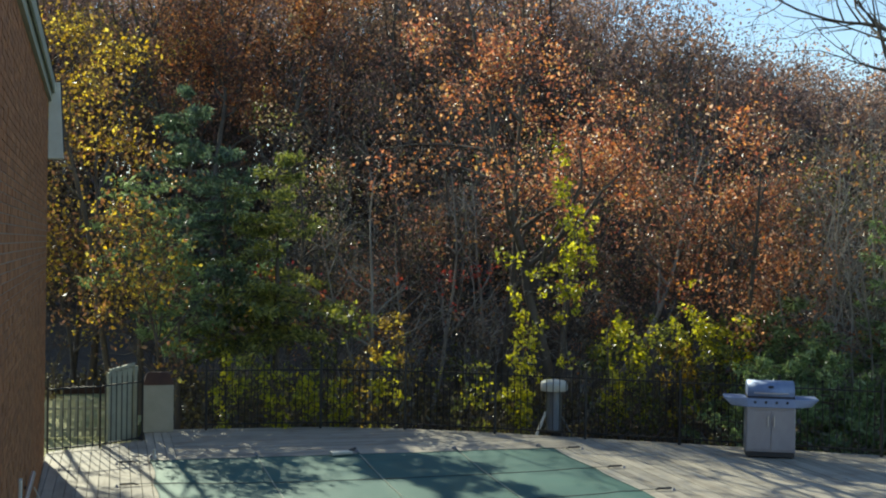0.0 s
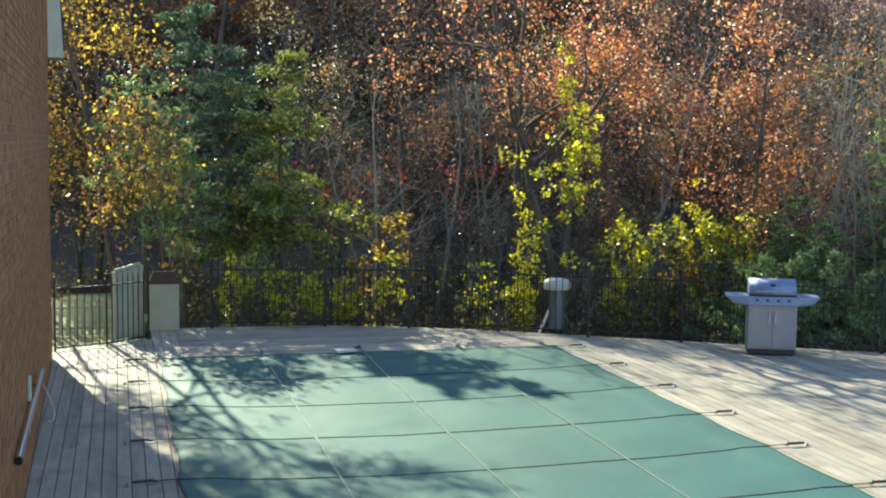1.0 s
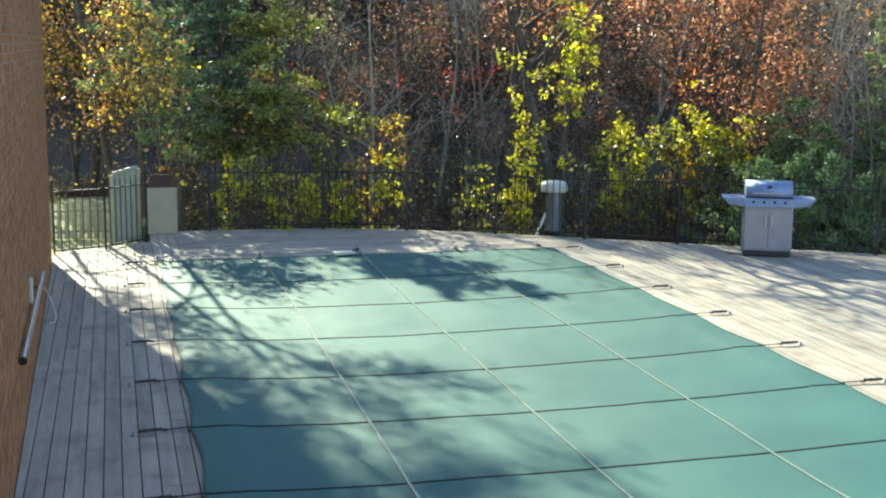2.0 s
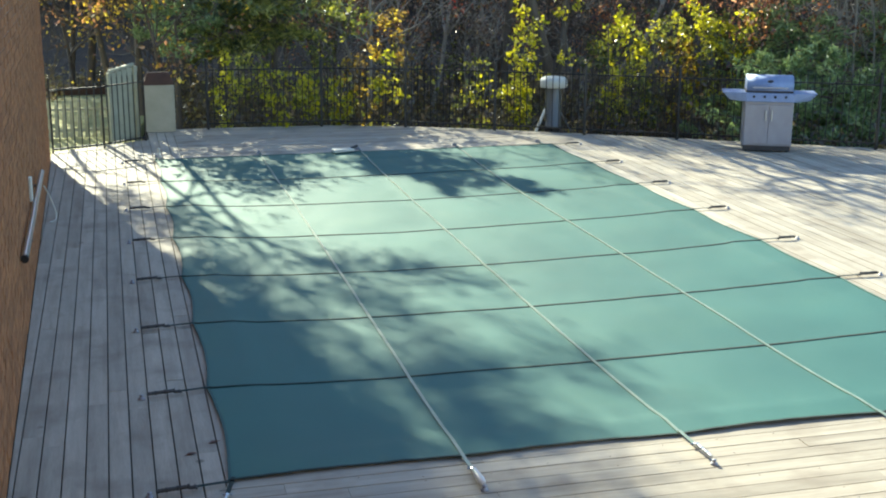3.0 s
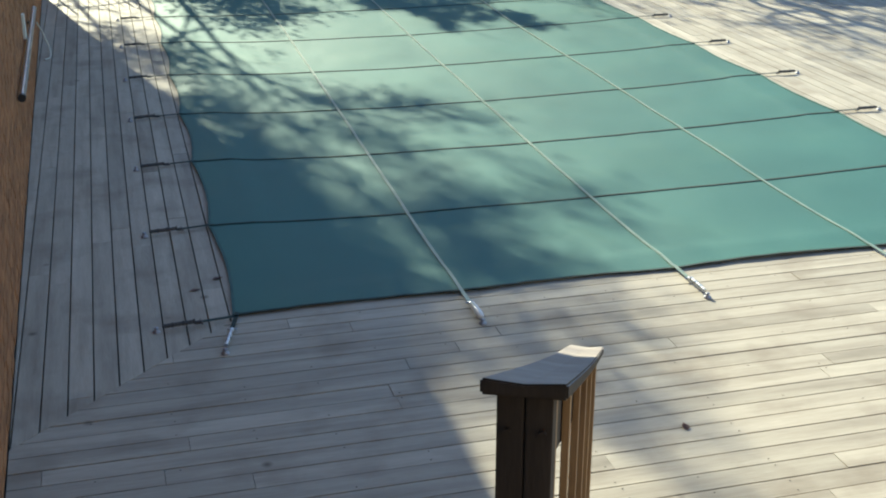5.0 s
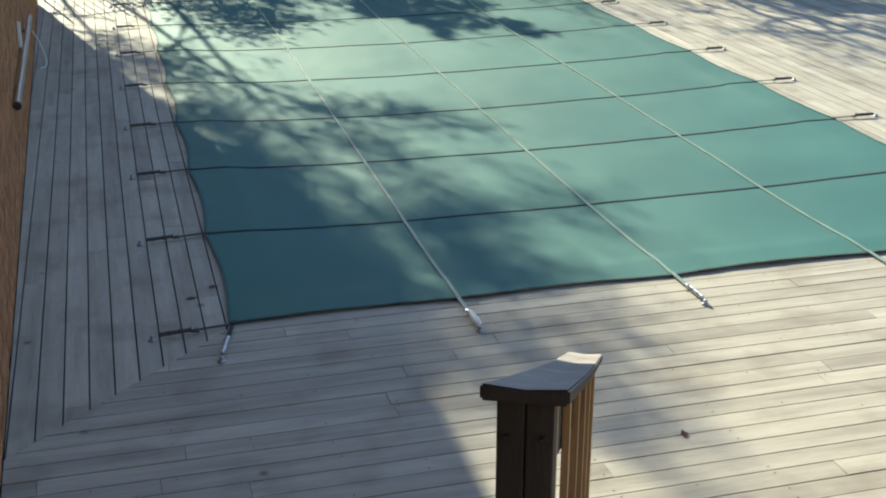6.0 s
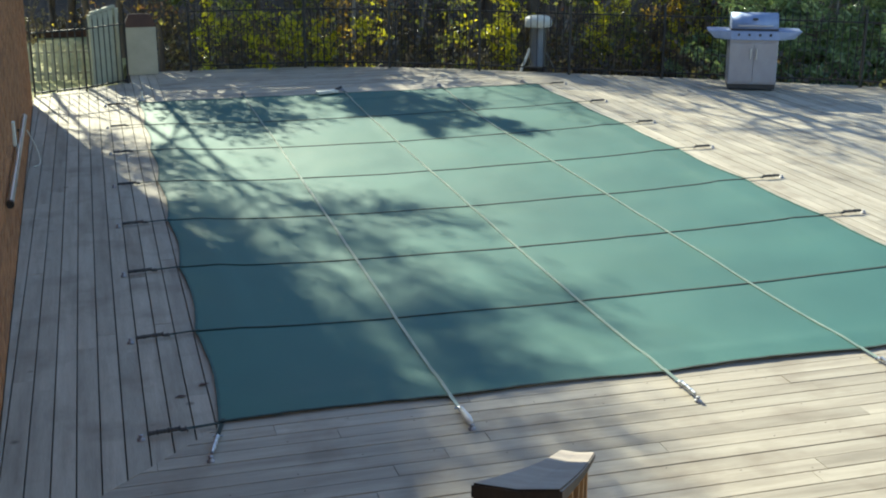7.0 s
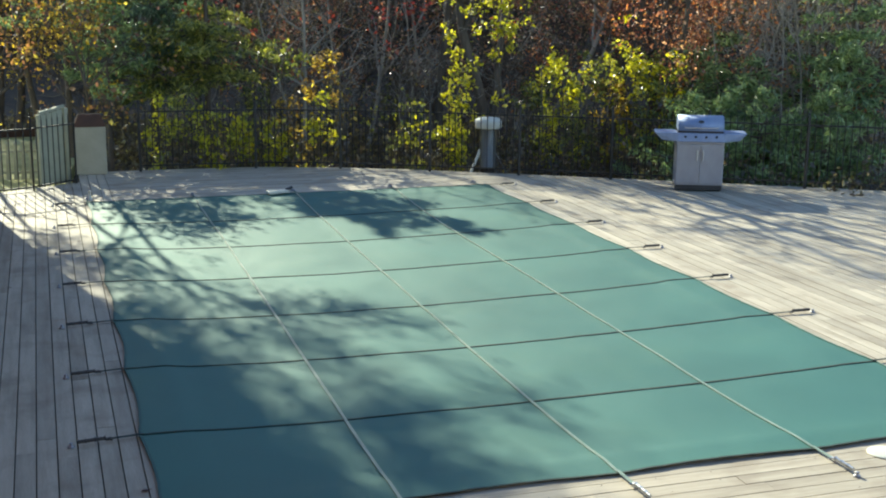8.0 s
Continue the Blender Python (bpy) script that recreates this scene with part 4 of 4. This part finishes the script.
# gold trees by the house
for az, dist, h, per, other, share, seed, keep, lift, reach in ((-0.1, 25.0, 9.2, 12, "rust", 0.3, 354, 0.28, 3.6, 0.53), (-3.6, 25.8, 10.0, 19, "gold_bright", 0.25, 2814, 0.32, 5.2, 0.56),
                                                                (-1.4, 45.0, 13.4, 13, "olive", 0.2, 13, 0.42, 5.5, 0.6), (-8.0, 32.0, 8.5, 9, "brown", 0.3, 14, 0.42, 0.0, 0.7),
                                                                (1.8, 47.0, 13.4, 19, "orange", 0.3, 15, 0.42, 5.0, 0.6)):
    tree("maple_tree", "maple with golden yellow leaves near the house", az, dist, h, 0.075 if dist < 28 else 0.12, "rust" if seed == 15 else "gold", seed, per=per, size=0.098, spread=0.16 if dist < 28 else 0.26,
         second=(other, share), kids=(13, 8, 4) if dist < 28 else (10, 6, 3), keep=keep, lift=lift, reach=reach, clear=0.48 if dist < 28 else 0.25)
# hidden from the camera; added so its crown dapples the cover
tree("maple_tree", "unseen slim golden maple added behind the house corner for dapple", -3.9, 25.2, 8.4, 0.07, "gold", 4077, per=23, size=0.1, spread=0.17, second=("gold_bright", 0.3), kids=(14, 8, 4), keep=0.33, lift=5.2, reach=0.5, clear=0.55)
tree("maple_tree", "young maple with golden yellow leaves", -1.8, 29.6, 5.4, 0.08, "gold", 16, per=8, keep=0.3, size=0.11, spread=0.26, second=("rust", 0.2), kids=(10, 6, 3), reach=0.7)
tree("maple_tree", "broad maple with dense gold and rust leaves", -1.0, 29.0, 6.4, 0.11, "gold", 16, per=11, size=0.12, spread=0.3, second=("rust", 0.35), kids=(14, 7, 4), lift=2.6)
tree("maple_tree", "low maple with orange and yellow leaves", 2.4, 23.3, 3.7, 0.05, "gold", 17, per=22, size=0.105, spread=0.24, second=("rust", 0.4), kids=(14, 7), keep=0.42, lift=1.3)
conifer("pine_tree", "bushy green pine among golden maples", 2.9, 24.0, 3.9, 1.3, "needle_fresh", 41, low=0.42, per=7, size=0.15, open_=0.3, tier=0.07)
tree("maple_tree", "low golden maple beside the house", -1.6, 28.9, 3.6, 0.06, "gold_bright", 27, per=7, size=0.11, spread=0.24, second=("rust", 0.15), kids=(12, 6), keep=0.6, lift=1.0)
tree("sapling", "slim bright orange-gold sapling", 3.6, 26.0, 4.9, 0.03, "orange", 18, per=6, size=0.1, spread=0.12, second=("gold", 0.5), kids=(7, 3), lift=3.2)
tree("tall_tree", "tall slender maple with a small gold crown", -7.4, 27.0, 11.6, 0.13, "gold", 814, per=6, size=0.12, spread=0.2, kids=(15, 7, 3), lift=8.4, keep=0.5, reach=0.36)
tree("tall_tree", "tall half-bare tree behind the house", -12.4, 27.0, 15.0, 0.24, "gold", 19, per=6, size=0.1, spread=0.3, kids=(14, 7, 4), lift=6.0)
# evergreens
conifer("pine_tree", "blue-green pine with soft open boughs", 3.3, 28.0, 7.8, 2.0, "needle", 21, low=0.25, per=11, open_=0.2, tier=0.055)
conifer("pine_tree", "green pine with soft open boughs", 1.2, 24.7, 5.2, 2.2, "needle_fresh", 24, low=0.58, per=5, open_=0.35, tier=0.06)
conifer("hemlock_tree", "yellow-green young hemlock with layered boughs", 7.3, 24.8, 5.6, 2.6, "needle_warm", 22, low=0.3, per=9, open_=0.25, tier=0.06)
conifer("hemlock_tree", "dark green young hemlock behind the fence", 4.9, 25.6, 5.7, 2.2, "needle", 23, low=0.35, per=9, open_=0.2, tier=0.06)
# rust oaks further back
for k, (az, dist, h) in enumerate(((3.4, 47, 12.6), (6.6, 50, 13.5), (10.0, 48, 12.5), (13.4, 50, 13.0), (17.0, 48, 12.5), (21.0, 50, 11.5), (25.0, 48, 9.5))):
    tree("oak_tree", "rust-brown oak at the back of the woods", az, dist, h, 0.18, "brown" if k in (2, 3) else "rust", 31 + k, per=15, size=0.11, spread=0.4, second=("rust" if k in (2, 3) else "red", 0.2), lift=5.0)
for k, (az, dist, h) in enumerate(((4.6, 44.0, 12.4), (8.0, 44.5, 12.8))):
    tree("oak_tree", "dense rust-orange oak behind the pines", az, dist, h, 0.17, "orange", 91 + k, per=30, size=0.13, spread=0.32, second=("rust", 0.45), lift=7.2, reach=0.5, kids=(13, 7, 4))
# bare thicket behind the pool
for k, (az, dist, h) in enumerate(((9.6, 27.5, 6.0), (11.2, 26.2, 5.0), (12.8, 28.0, 6.4), (14.2, 26.4, 5.4), (15.8, 28.2, 6.6), (17.2, 27.0, 5.6))):
    tree("bare_tree", "almost bare grey tree with a few red leaves", az, dist, h, 0.06, "scarlet" if k in (0, 1, 3) else "rust", 41 + k, per=2, size=0.11, spread=0.1, keep=0.2 if k in (0, 1, 3) else 0.2, lift=1.4 if k in (0, 1, 3) else 0.5, ceil=3.3 if k in (0, 1, 3) else 99, kids=(9, 5, 3), stems=2, bark="bark_pale" if k % 2 else "bark")
# the tall orange-red trees and their creepers
tree("maple_tree", "tall forked maple with orange-red upper leaves", 20.1, 24.6, 9.0, 0.13, "orange", 51, per=20, size=0.085, spread=0.22, second=("red", 0.55), lift=3.4, kids=(10, 5, 3), stems=2)
tree("maple_tree", "slim maple with orange leaves", 17.9, 25.6, 8.6, 0.11, "orange", 52, per=18, size=0.085, spread=0.22, second=("red", 0.55), lift=3.8, kids=(9, 5, 3))
vine("yellow-green creeper climbing the tall maple's trunk", 18.7, 22.5, [(0, 0, 0.45, 0.14, 260), (-0.1, 0, 0.9, 0.15, 260), (0.0, 0, 1.4, 0.16, 300), (0.05, 0, 1.9, 0.13, 170), (0.05, 0, 2.5, 0.1, 50), (-0.2, 0, 2.8, 0.14, 50), (0, 0, 3.3, 0.12, 50), (-0.35, 0, 3.5, 0.14, 40)], "lime", 53, size=0.1)
vine("bright yellow creeper hanging in the forked maple", 20.6, 22.9, [(0, 0, 1.4, 0.08, 40), (0.12, 0, 2.9, 0.2, 240), (0.32, 0, 3.5, 0.24, 420), (0.2, 0, 4.1, 0.2, 260), (-0.1, 0, 4.7, 0.1, 120), (-0.15, 0, 5.3, 0.08, 60)], "lime", 54, size=0.105)
for k, (az, dist, z, w, n, leaf) in enumerate(((5.0, 22.0, 0.8, 0.17, 190, "lime"), (7.2, 22.2, 0.75, 0.16, 170, "lime"), (8.6, 21.9, 0.7, 0.17, 220, "lime"), (9.4, 22.4, 1.2, 0.2, 120, "olive"), (10.2, 22.0, 0.6, 0.15, 190, "lime"), (11.1, 22.3, 1.1, 0.22, 170, "gold"),
                                               (12.2, 22.0, 0.9, 0.15, 130, "lime"), (10.6, 22.6, 1.9, 0.22, 160, "olive"), (12.6, 22.8, 1.6, 0.22, 150, "gold"), (15.8, 21.8, 0.6, 0.15, 40, "olive"), (17.0, 21.6, 0.8, 0.15, 50, "lime"), (22.0, 23.2, 1.2, 0.18, 120, "olive"), (22.9, 23.4, 0.5, 0.15, 90, "lime"),
                                               (23.6, 23.5, 1.3, 0.26, 210, "lime"), (24.7, 23.7, 1.4, 0.26, 230, "olive"), (25.7, 23.6, 1.2, 0.2, 150, "gold"), (26.5, 23.6, 1.7, 0.26, 250, "lime"), (27.4, 23.8, 1.7, 0.24, 200, "olive"), (24.1, 23.0, 0.6, 0.2, 130, "olive"), (28.2, 23.4, 1.5, 0.24, 170, "lime"), (22.6, 23.0, 1.9, 0.2, 90, "lime"))):
    n = int(n * (1.65 if az > 21 else 1.25))
    vine("bright clump of yellow-green creeper at the fence", az, dist, [(0.05, 0, z * 0.5, w * 0.6, n // 4), (0, 0, z + 0.2, w, n), (0.1, 0, z + 0.5, w * 0.6, n // 3)], leaf, 300 + k, size=0.1)
tree("leaning_tree", "pale leaning trunk with few leaves", 21.3, 25.2, 6.5, 0.075, "brown", 55, per=2, keep=0.2, lean=(0.75, 0.1), bark="bark_pale", kids=(6, 4))
# red-orange maples
for k, (az, dist, h, leaf, other) in enumerate(((25.6, 26.5, 7.0, "red", "rust"), (28.2, 25.6, 5.6, "red", "orange"), (24.5, 33.0, 8.6, "rust", "red"), (27.0, 27.4, 4.6, "orange", "red"), (30.0, 29.5, 6.8, "rust", "red"))):
    tree("maple_tree", "maple with orange-red leaves", az, dist, h, 0.09, leaf, 61 + k, per=12, size=0.086, spread=0.24, second=(other, 0.4), kids=(9, 5, 3), stems=2, keep=0.24, lift=3.8 if k == 0 else 0.0)
tree("maple_tree", "low maple with bright salmon-orange leaves", 27.4, 24.4, 4.3, 0.06, "salmon", 69, per=16, size=0.085, spread=0.18, second=("orange", 0.3), kids=(12, 7), stems=2, keep=0.55, lift=1.2)
# bare multi-stemmed trees
for k, (az, dist, h) in enumerate(((30.8, 24.8, 5.4), (32.4, 26.0, 6.2), (34.2, 24.6, 5.8), (36.0, 26.4, 6.4), (38.2, 25.0, 6.0))):
    tree("bare_tree", "bare grey multi-stemmed tree", az, dist, h, 0.042, "rust", 71 + k, per=2, keep=0.2, size=0.09, spread=0.1, bark="bark_pale", kids=(7, 4, 3), stems=5, lean=(0.32, 0))
tree("bare_tree", "tall dark bare tree with spreading limbs", 40.2, 23.5, 11.5, 0.11, "brown", 79, per=2, keep=0.1, size=0.08, spread=0.1, kids=(11, 9, 7), lean=(-0.06, 0), reach=1.15)
# shrubs along the fence, in clumps
rs = random.Random(5)
for az, dist, h, leaf in ((6.2, 24.4, 1.3, "olive"), (9.4, 24.8, 1.5, "lime"), (13.4, 24.6, 1.6, "gold"), (16.4, 24.0, 1.2, "olive"), (22.4, 24.0, 1.5, "olive"), (25.2, 24.4, 1.7, "lime"), (28.2, 24.6, 1.8, "olive")):
    shrub("thin yellow-green shrub behind the fence", az, dist, h, leaf, rs.randrange(9999), second=("olive" if leaf != "olive" else "lime", 0.3), per=3, size=0.1, stems=3, spread=0.15, keep=0.3)
az = 29.2
for k in range(5):
    conifer("pine_tree", "small green pine behind the fence", az + rs.uniform(-0.3, 0.3), 24.0 + rs.uniform(0, 1.6), rs.uniform(2.2, 3.2), 1.5, "needle_fresh", 200 + k, low=0.15, per=5, size=0.17, open_=0.35, tier=0.075)
    az += 1.7
az = 29.6
for k in range(5):
    conifer("pine_tree", "low bushy green pine at the fence", az + rs.uniform(-0.3, 0.3), 22.3 + rs.uniform(0, 0.9), rs.uniform(1.3, 1.9), 1.15, "needle_fresh", 230 + k, low=0.08, per=7, size=0.15, open_=0.3, tier=0.09)
    az += 1.4
# mixed young trees filling the wood behind the first row
rm = random.Random(61)
for k in range(15):
    a = 7.6 + 2.05 * k + rm.uniform(-0.5, 0.5)
    far = rm.uniform(29.0, 34.0)
    tree("young_tree", "young woodland tree with thin brown and olive leaves", a, far, rm.uniform(4.2, 5.4) + 0.35 * (far - 29), 0.05, "mixed", 500 + k, per=9, size=0.085, spread=0.24, second=(rm.choice(("red", "salmon", "olive", "red")), 0.35), kids=(9, 5, 3), keep=0.5, stems=2, lift=0.6)
for k in range(9):
    a = 9.0 + 3.0 * k + rm.uniform(-0.7, 0.7)
    tree("young_tree", "slender woodland tree with dull brown leaves", a, rm.uniform(37.0, 42.0), rm.uniform(8.4, 9.6) if a < 23 else rm.uniform(6.0, 7.0), 0.08, "mixed", 530 + k, per=9, size=0.1, spread=0.3, second=("haze", 0.5), kids=(10, 6, 3), keep=0.5, lift=1.5)
conifer("pine_tree", "green pine with drooping boughs at the wood's edge", 36.2, 24.6, 5.6, 1.9, "needle_fresh", 260, low=0.3, per=7, size=0.17, open_=0.3, tier=0.06)
# tangled twigs in the shade under the trees
for k in range(17):
    a = rs.uniform(4, 22) if k < 11 else rs.uniform(29, 39)
    tree("bare_shrub", "tangled bare grey shrub with a few rust leaves", a, rs.uniform(24.8, 29.5) - (1.0 if a > 28 else 0), rs.uniform(1.8, 3.2), 0.02, rs.choice(("rust", "brown", "orange")), rs.randrange(9999), per=2, size=0.09, spread=0.12, keep=0.16, kids=(8, 5, 2), stems=4, bark=rs.choice(("bark", "bark", "bark_pale")), reach=1.0)
# undergrowth between the trees
for k in range(18):
    a = rs.uniform(-6, 39)
    leaf = rs.choice(("brown", "rust", "olive", "brown", "gold" if a < 6 else "rust"))
    shrub("brownish undergrowth shrub in the woods", a, rs.uniform(25, 34), rs.uniform(1.6, 3.0), leaf, rs.randrange(9999), per=2, size=0.095, keep=0.6, second=("brown", 0.4))


def ground_cover(seed):
    """Low dark growth on the strip between the fence and the trees."""
    rng = np.random.default_rng(seed)
    pts = []
    for _ in range(3400):
        a = rng.uniform(-5.0, 40)
        x, y, z = spot(a, rng.uniform(21.9 if a > 3 else 27.0, 31.0) - 0.1 * max(0, a - 20))
        pts.append((x, y, z + abs(rng.normal(0, 0.3))))
    ob = mesh_from("ground_cover", *leaves(clumped(pts, rng, 0.6), rng, 0.11, 0.14, 18), M["dim"])
    tagged(ob, "low tangled dark green and brown ground cover", "undergrowth", kind="stuff")


ground_cover(77)


def far_woods(seed):
    """The woods' dark distance: many stems with thin crowns on the rise."""
    rng = np.random.default_rng(seed)
    segs, pts = [], []
    for _ in range(520):
        a, dist = rng.uniform(-9, 42), rng.uniform(50, 84)
        x, y, z = spot(a, dist)
        lim = 3.2 + dist * np.interp(a, (13, 22.6, 24.2, 26, 29, 33, 42), (0.225, 0.21, 0.158, 0.148, 0.128, 0.116, 0.11)) - z
        h = min(rng.uniform(9, 19), lim * rng.uniform(0.85, 1.05))
        sg, tp = [], []
        limb(sg, tp, rng, np.array([x, y, z]), np.array([0, 0, 1.0]), max(3.0, h), 0.13, 0, kids=(8, 3))
        segs += sg
        pts += [t for t in tp if t[2] > z + 1.0]
    low = []
    for _ in range(2400):
        a, dist = rng.uniform(-9, 42), rng.uniform(44, 80)
        x, y, z = spot(a, dist)
        low.append((x, y, z + rng.uniform(0.2, 3.4)))
    low = np.repeat(np.array(low), 9, axis=0)
    low += rng.normal(0, 0.7, low.shape)
    ob = mesh_from("far_woods", *leaves(pts, rng, 0.17, 0.45, 8), M["haze"])
    tagged(ob, "dense brown autumn woods on the rise", "woods", kind="stuff")
    mesh_from("stems", *tubes(segs, 4), M["bark"], ob)
    mesh_from("understorey", *leaves(low, rng, 0.2, 0.6, 11), M["brown"], ob)


far_woods(8)

# ---- boards and bricks ----
near_cut, far_cut = (1, -1, -6.43), (-1, 1, 6.43)
lay(-0.9835, 0.5335, 5.0, 21.0, "y", side + [near_cut, (-0.87, 1.45, 0.87 * 0.95 + 1.45 * 19.62)], 3, M["deck_y"], 0.13845)
lay(0.5335, 0.95, 5.0, 21.55, "y", [near_cut], 4, M["deck_y"], 0.13845)
lay(-1.2, 15.9, 0.6, 7.35, "x", side + [far_cut], 5, M["deck_x"])
lay(-0.6, 8.6, -2.7005, 0.6, "x", side, 6, M["deck_x"])
lay(0.95, 16.2, 18.0, 21.6, "x", CUTS + [(1, -1, 6.45 - 18.0)], 7, M["deck_x"])
lay(6.45, 16.2, 7.35, 21.6, "y", CUTS + [(-1, 1, 18.0 - 6.45)], 9, M["deck_y"])

BL, BH, JOINT = 0.203, 0.0665, 0.0097
bm = boxed(-0.09, 0.0, -BL / 2, BL / 2, -BH / 2, BH / 2)
first = part("brick", bm, M["brick"], house)
brick_mesh = first.data
bv, bf = [], []
rb = random.Random(17)
course = 0
z = 0.04
made = 0
cube = [(-0.05, -BL / 2, -BH / 2), (-0.05, BL / 2, -BH / 2), (-0.05, BL / 2, BH / 2), (-0.05, -BL / 2, BH / 2), (0, -BL / 2, -BH / 2), (0, BL / 2, -BH / 2), (0, BL / 2, BH / 2), (0, -BL / 2, BH / 2)]
while z < WALL_TOP - 0.05:
    y = 3.0 + (BL + JOINT) / 2 * (course % 2)
    while y < WALL_END - 0.1:
        proud = rb.uniform(-0.002, 0.004)
        if 5.4 < y < 8.8 and z < 1.45 and made < 300:
            o = first if made == 0 else new("brick", brick_mesh)
            o.parent = house
            o.location = (proud, y, z)
            made += 1
        else:
            k = len(bv)
            bv += [(a + proud, b + y, c + z) for a, b, c in cube]
            bf += [(k + 4, k + 5, k + 6, k + 7), (k, k + 4, k + 7, k + 3), (k + 5, k + 1, k + 2, k + 6), (k + 7, k + 6, k + 2, k + 3), (k, k + 1, k + 5, k + 4)]
        y += BL + JOINT
    z += BH + JOINT
    course += 1
tagged(mesh_from("brickwork", bv, bf, M["brick_joined"], house), kind="stuff")

# screw heads in pairs over the joists of the near boards
sv, sf = [], []
rn = random.Random(23)
y = 0.6
while y < 6.85:
    if y > 3.4:
        for k in range(22):
            for off in (0.03, PITCH - 0.03):
                x = -0.3 + 0.406 * k + rn.uniform(-0.012, 0.012)
                if rn.random() < 0.22 and y + off - x < 6.4:
                    c = len(sv)
                    sv += [(x + 0.005 * math.cos(a), y + off + 0.005 * math.sin(a), 0.0022) for a in (0, 1.047, 2.094, 3.142, 4.189, 5.236)]
                    sf.append(tuple(range(c, c + 6)))
    y += PITCH
tagged(mesh_from("screws", sv, sf, M["nail"], deck), "small dark screw heads", kind="stuff")
